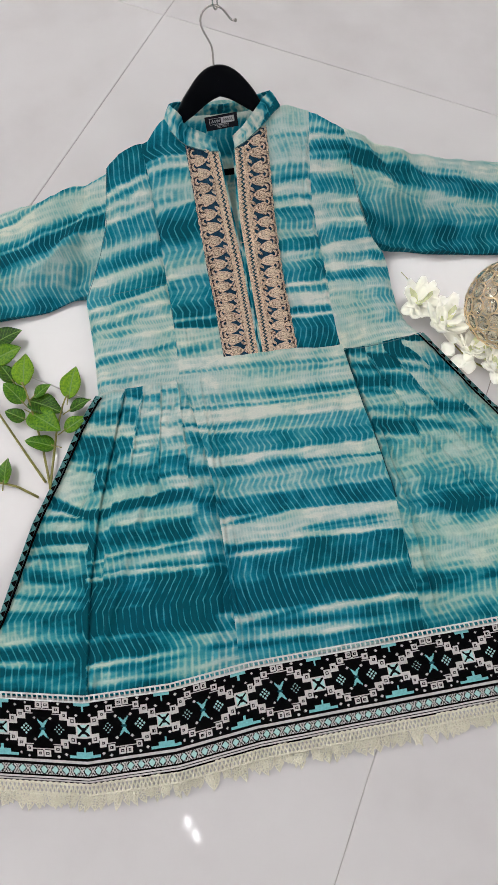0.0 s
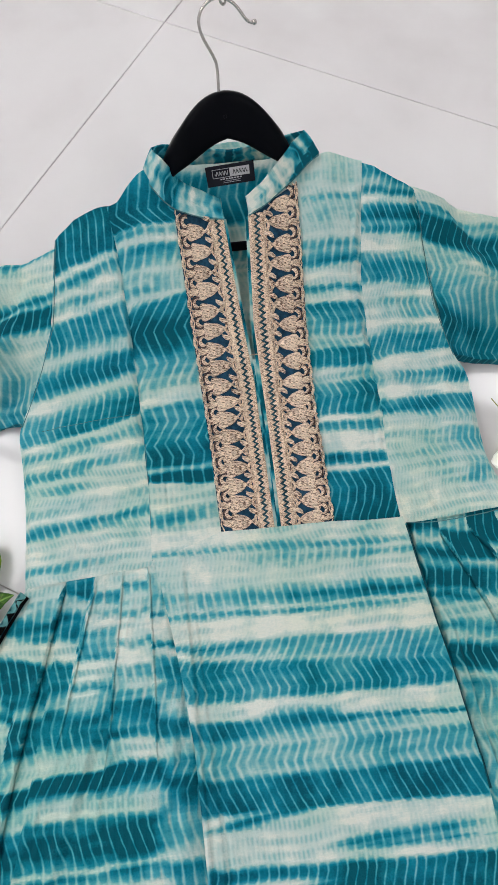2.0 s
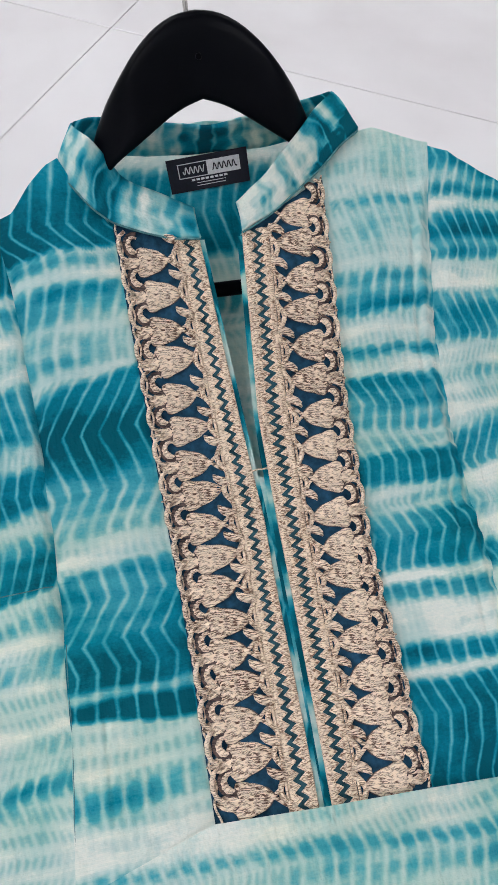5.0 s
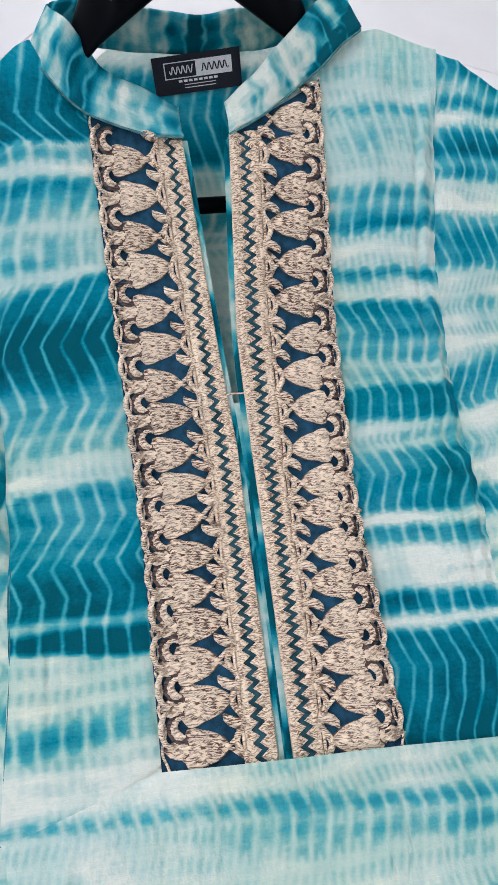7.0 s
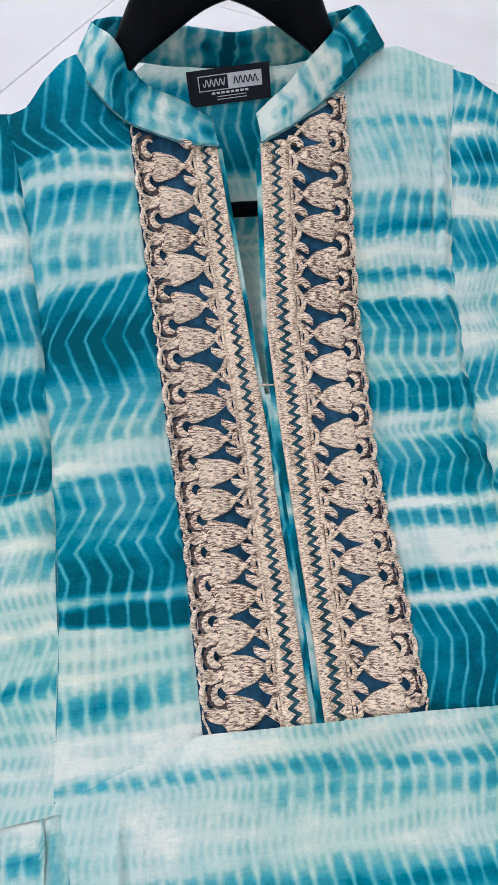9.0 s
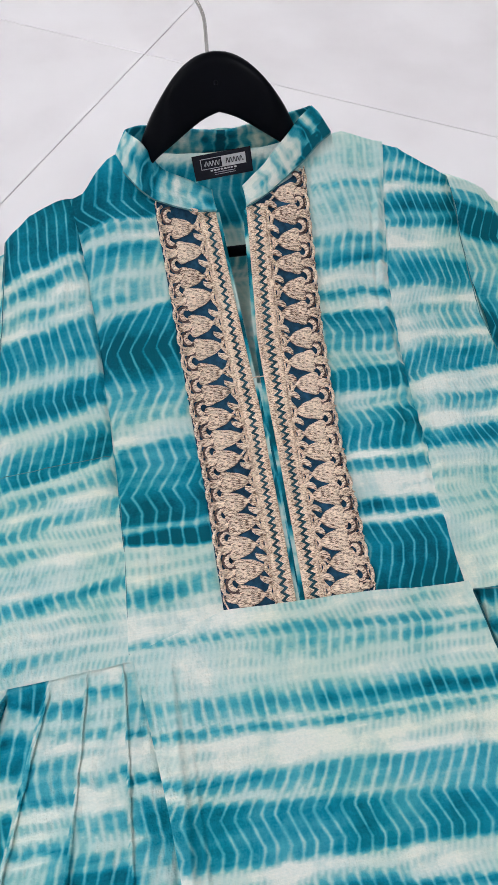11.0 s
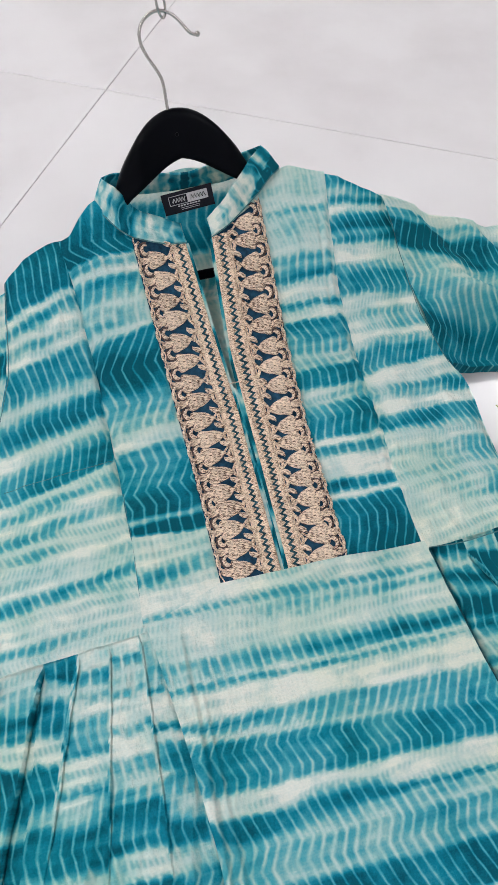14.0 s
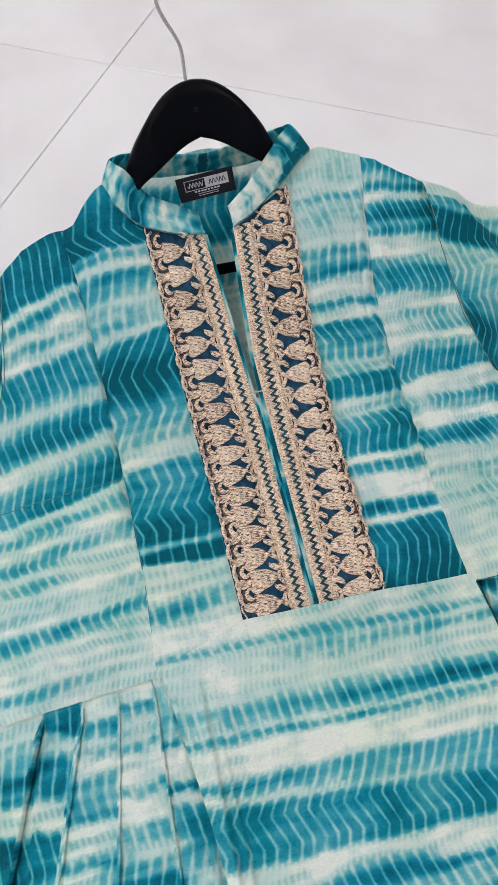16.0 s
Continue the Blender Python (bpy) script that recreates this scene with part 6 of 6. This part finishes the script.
def sprig(name, stems, leaves, label, seed):
    root = new(name)
    root.matrix_world = PLACE @ Matrix.Translation((stems[0][0][0], stems[0][0][1], 0))
    tagged(root, label, "plant")
    o = np.array([stems[0][0][0], stems[0][0][1], 0])
    for pts in stems:
        h = Heap()
        q = along([(a, b, c) for a, b, c in pts], 24) - o
        h.tube(q, np.linspace(0.0019, 0.0012, 24), 7)
        h.make("stem", STEM, root)
    rng = random.Random(seed)
    v, f = leaf_mesh()
    for bu, bv, tu, tv in leaves:
        size = math.hypot(tu - bu, tv - bv) * 0.99
        wide = rng.uniform(0.92, 1.12)
        pts = [(x * size, y * size * wide, z * size * rng.uniform(0.9, 1.1)) for x, y, z in v]
        ob = poly("leaf", pts, f, LEAF, root)
        thick = ob.modifiers.new("thickness", "SOLIDIFY")
        thick.thickness = 0.0006
        ob.matrix_basis = Matrix.Translation(Vector((bu, bv, rng.uniform(0.007, 0.013))) - Vector(o)) @ Matrix.Rotation(math.atan2(tv - bv, tu - bu), 4, "Z") @ Matrix.Rotation(radians(rng.uniform(-12, -4)), 4, "Y") @ Matrix.Rotation(radians(rng.uniform(-22, 22)), 4, "X")
        h = Heap()
        a = Vector((bu, bv, 0.013)) - Vector(o)
        d = Vector((tu - bu, tv - bv, 0)).normalized()
        h.tube([a - d * 0.010 - Vector((0, 0, 0.003)), a, a + d * 0.004 + Vector((0, 0, 0.002))], 0.0008, 5)
        h.make("leaf_stalk", STEM, root)
    return root


sprig("leafy_sprig", [[(-0.318, -0.172, 0.005), (-0.326, -0.098, 0.010), (-0.335, -0.052, 0.013), (-0.345, -0.005, 0.014), (-0.350, 0.006, 0.015)], [(-0.320, -0.161, 0.006), (-0.304, -0.077, 0.013), (-0.292, -0.038, 0.015), (-0.286, -0.027, 0.016)]],
      [(-0.348, 0.002, -0.343, 0.055), (-0.285, -0.029, -0.27, 0.021), (-0.334, -0.019, -0.307, -0.003), (-0.342, -0.022, -0.293, -0.053), (-0.341, -0.043, -0.297, -0.083), (-0.309, -0.101, -0.35, -0.087),
       (-0.349, -0.027, -0.375, 0.007), (-0.349, -0.052, -0.376, -0.036), (-0.285, -0.05, -0.251, -0.038), (-0.294, -0.08, -0.26, -0.065)], "green artificial sprig with pointed leaves beside the dress", 4)
sprig("leafy_sprig", [[(-0.326, -0.150, 0.004), (-0.355, -0.095, 0.006), (-0.385, -0.037, 0.008), (-0.41, 0.03, 0.012), (-0.415, 0.07, 0.012)]],
      [(-0.390, 0.080, -0.343, 0.093), (-0.393, 0.050, -0.345, 0.062), (-0.362, 0.010, -0.380, 0.041), (-0.41, 0.03, -0.44, 0.06), (-0.415, 0.085, -0.40, 0.13)], "green artificial sprig with darker pointed leaves", 9)
sprig("leafy_sprig", [[(-0.337, -0.170, 0.004), (-0.365, -0.150, 0.006), (-0.388, -0.141, 0.007), (-0.43, -0.135, 0.009)]],
      [(-0.381, -0.145, -0.373, -0.108), (-0.41, -0.138, -0.44, -0.165), (-0.42, -0.136, -0.45, -0.10)], "green artificial sprig lying near the skirt's side", 13)


# ---- white silk flowers ----
def petal(long, wide, curl):
    v = []
    for i in range(8):
        k = i / 7
        w = wide * math.sin(math.pi * min(k * 0.86 + 0.06, 1)) ** 0.7
        for j in range(-2, 3):
            v.append((k * long, w * j / 2, curl * long * k * k + 0.12 * wide * abs(j) ** 1.5 + 0.002 * math.sin(7 * k + j)))
    return v, [(i * 5 + j, (i + 1) * 5 + j, (i + 1) * 5 + j + 1, i * 5 + j + 1) for i in range(7) for j in range(4)]


def blossom(u, v, size, seed, lean):
    root = new("silk_flower")
    root.matrix_world = PLACE @ pose(u, v, 0.012, *lean)
    tagged(root, "white silk blossom with pale green heart on the tiles", "flower", "silk flowers")
    rng = random.Random(seed)
    for ring, count, k in ((0, 9, 1.0), (1, 8, 0.8), (2, 6, 0.55)):
        for q in range(count):
            pv, pf = petal(size * k * rng.uniform(0.7, 1.1), size * 0.26 * k, rng.uniform(0.1, 0.5) + 0.25 * ring)
            ob = poly("petal", pv, pf, BUD if ring == 2 and q % 2 else PETAL, root)
            ob.matrix_basis = pose(0, 0, 0.004 * ring, rng.uniform(-25, 25), rng.uniform(-22, 4), 360 / count * q + 30 * ring + rng.uniform(-16, 16))
            ob.modifiers.new("thickness", "SOLIDIFY").thickness = 0.0005
    bm = bmesh.new()
    bmesh.ops.create_icosphere(bm, subdivisions=2, radius=size * 0.13)
    for w in bm.verts:
        w.co *= 1 + 0.2 * noise.noise(w.co * 400)
    part("heart", bm, BUD, root, "pale green flower heart").location = (0, 0, 0.006)


for row in ((0.262, 0.045, 0.040, 1, (14, -6, 0)), (0.288, 0.000, 0.042, 2, (6, 10, 40)), (0.318, -0.048, 0.034, 3, (12, 0, 80)), (0.345, -0.085, 0.034, 4, (0, 12, 10))):
    blossom(*row)

spray = new("flower_spray")
spray.matrix_world = PLACE
tagged(spray, "yellow-green leaves and stem of the silk flowers", "plant")
h = Heap()
h.tube(along([(0.250, 0.104, 0.016), (0.261, 0.085, 0.012), (0.275, 0.05, 0.006), (0.29, -0.01, 0.004), (0.315, -0.06, 0.004), (0.36, -0.10, 0.004)], 30), np.linspace(0.0006, 0.0015, 30), 6)
h.make("stem", STEM, spray)
v, f = leaf_mesh()
for bu, bv, tu, tv, z in ((0.276, 0.030, 0.272, 0.066, 0.016), (0.30, -0.03, 0.335, -0.05, 0.012), (0.325, -0.055, 0.365, -0.078, 0.012), (0.285, 0.0, 0.298, 0.022, 0.018)):
    size = math.hypot(tu - bu, tv - bv)
    ob = poly("leaf", [(x * size, y * size * 0.7, q * size) for x, y, q in v], f, BUD, spray)
    ob.matrix_basis = Matrix.Translation((bu, bv, z)) @ Matrix.Rotation(math.atan2(tv - bv, tu - bu), 4, "Z")
    ob.modifiers.new("thickness", "SOLIDIFY").thickness = 0.0005
for n, (u, w) in enumerate(((0.293, -0.068), (0.313, -0.084), (0.300, -0.052))):
    pv, pf = petal(0.024, 0.011, 0.05)
    ob = poly("petal", pv, pf, PETAL, spray, "loose white petal")
    ob.matrix_basis = pose(u - 0.01, w, 0.006 + 0.002 * n, 0, -6, 20 + 50 * n)
    ob.modifiers.new("thickness", "SOLIDIFY").thickness = 0.0005


# ---- gold ball holder of rings and crystals ----
def ring_ball(u, v, radius):
    root = new("candle_ball")
    root.matrix_world = PLACE @ Matrix.Translation((u, v, radius))
    tagged(root, "round gold wire candle holder set with clear crystals", "candle holder")
    n, r = 110, 0.0117
    h = Heap()
    h.tube([(r * math.cos(a), r * math.sin(a), 0) for a in np.linspace(0, 2 * math.pi, 19)[:-1]], 0.0011, 6, True)
    first = h.make("ring", GOLD, root)
    bm = bmesh.new()
    bmesh.ops.create_cone(bm, cap_ends=True, segments=10, radius1=r * 0.9, radius2=r * 0.45, depth=0.0032)
    low = bmesh.ops.create_cone(bm, cap_ends=True, segments=10, radius1=r * 0.5, radius2=r * 0.9, depth=0.0024, matrix=Matrix.Translation((0, 0, -0.0029)))
    gem = part("crystal", bm, GLASS, root, shade=False)
    rings, gems = first.data, gem.data
    bpy.data.objects.remove(first)
    bpy.data.objects.remove(gem)
    for k in range(n):
        z = 1 - 2 * (k + 0.5) / n
        if z > 0.88:
            continue
        a = k * math.pi * (3 - math.sqrt(5))
        d = Vector((math.sqrt(1 - z * z) * math.cos(a), math.sqrt(1 - z * z) * math.sin(a), z))
        m = Matrix.Translation(d * (radius - 0.0015)) @ d.to_track_quat("Z", "Y").to_matrix().to_4x4()
        for key, mesh in (("ring", rings), ("crystal", gems)):
            ob = new(key, mesh)
            ob.parent = root
            ob.matrix_basis = m
            ob.visible_shadow = key == "ring"
    h = Heap()
    q = radius * math.sqrt(1 - 0.85 ** 2)
    h.tube([(q * math.cos(a), q * math.sin(a), 0.85 * radius) for a in np.linspace(0, 2 * math.pi, 33)[:-1]], 0.0018, 8, True)
    h.make("rim", GOLD, root)


ring_ball(0.373, -0.013, 0.066)

# ---- floor tiles ----
GAP = 0.0011


def tile_mesh():
    bm = box_bm(0.8 - GAP, 0.8 - GAP, 0.01, 0.0006, 1)
    ob = part("tile", bm, TILE, floor, shade=False)
    data = ob.data
    bpy.data.objects.remove(ob)
    return data


tile_data = tile_mesh()
for i in range(8):
    for j in range(8):
        ob = new("tile", tile_data)
        ob.parent = floor
        ob.location = (X0 + 0.8 * (i + 0.5) - floor.location.x, Y0 + 0.8 * (j + 0.5) - floor.location.y, 0.0265 - 0.005)
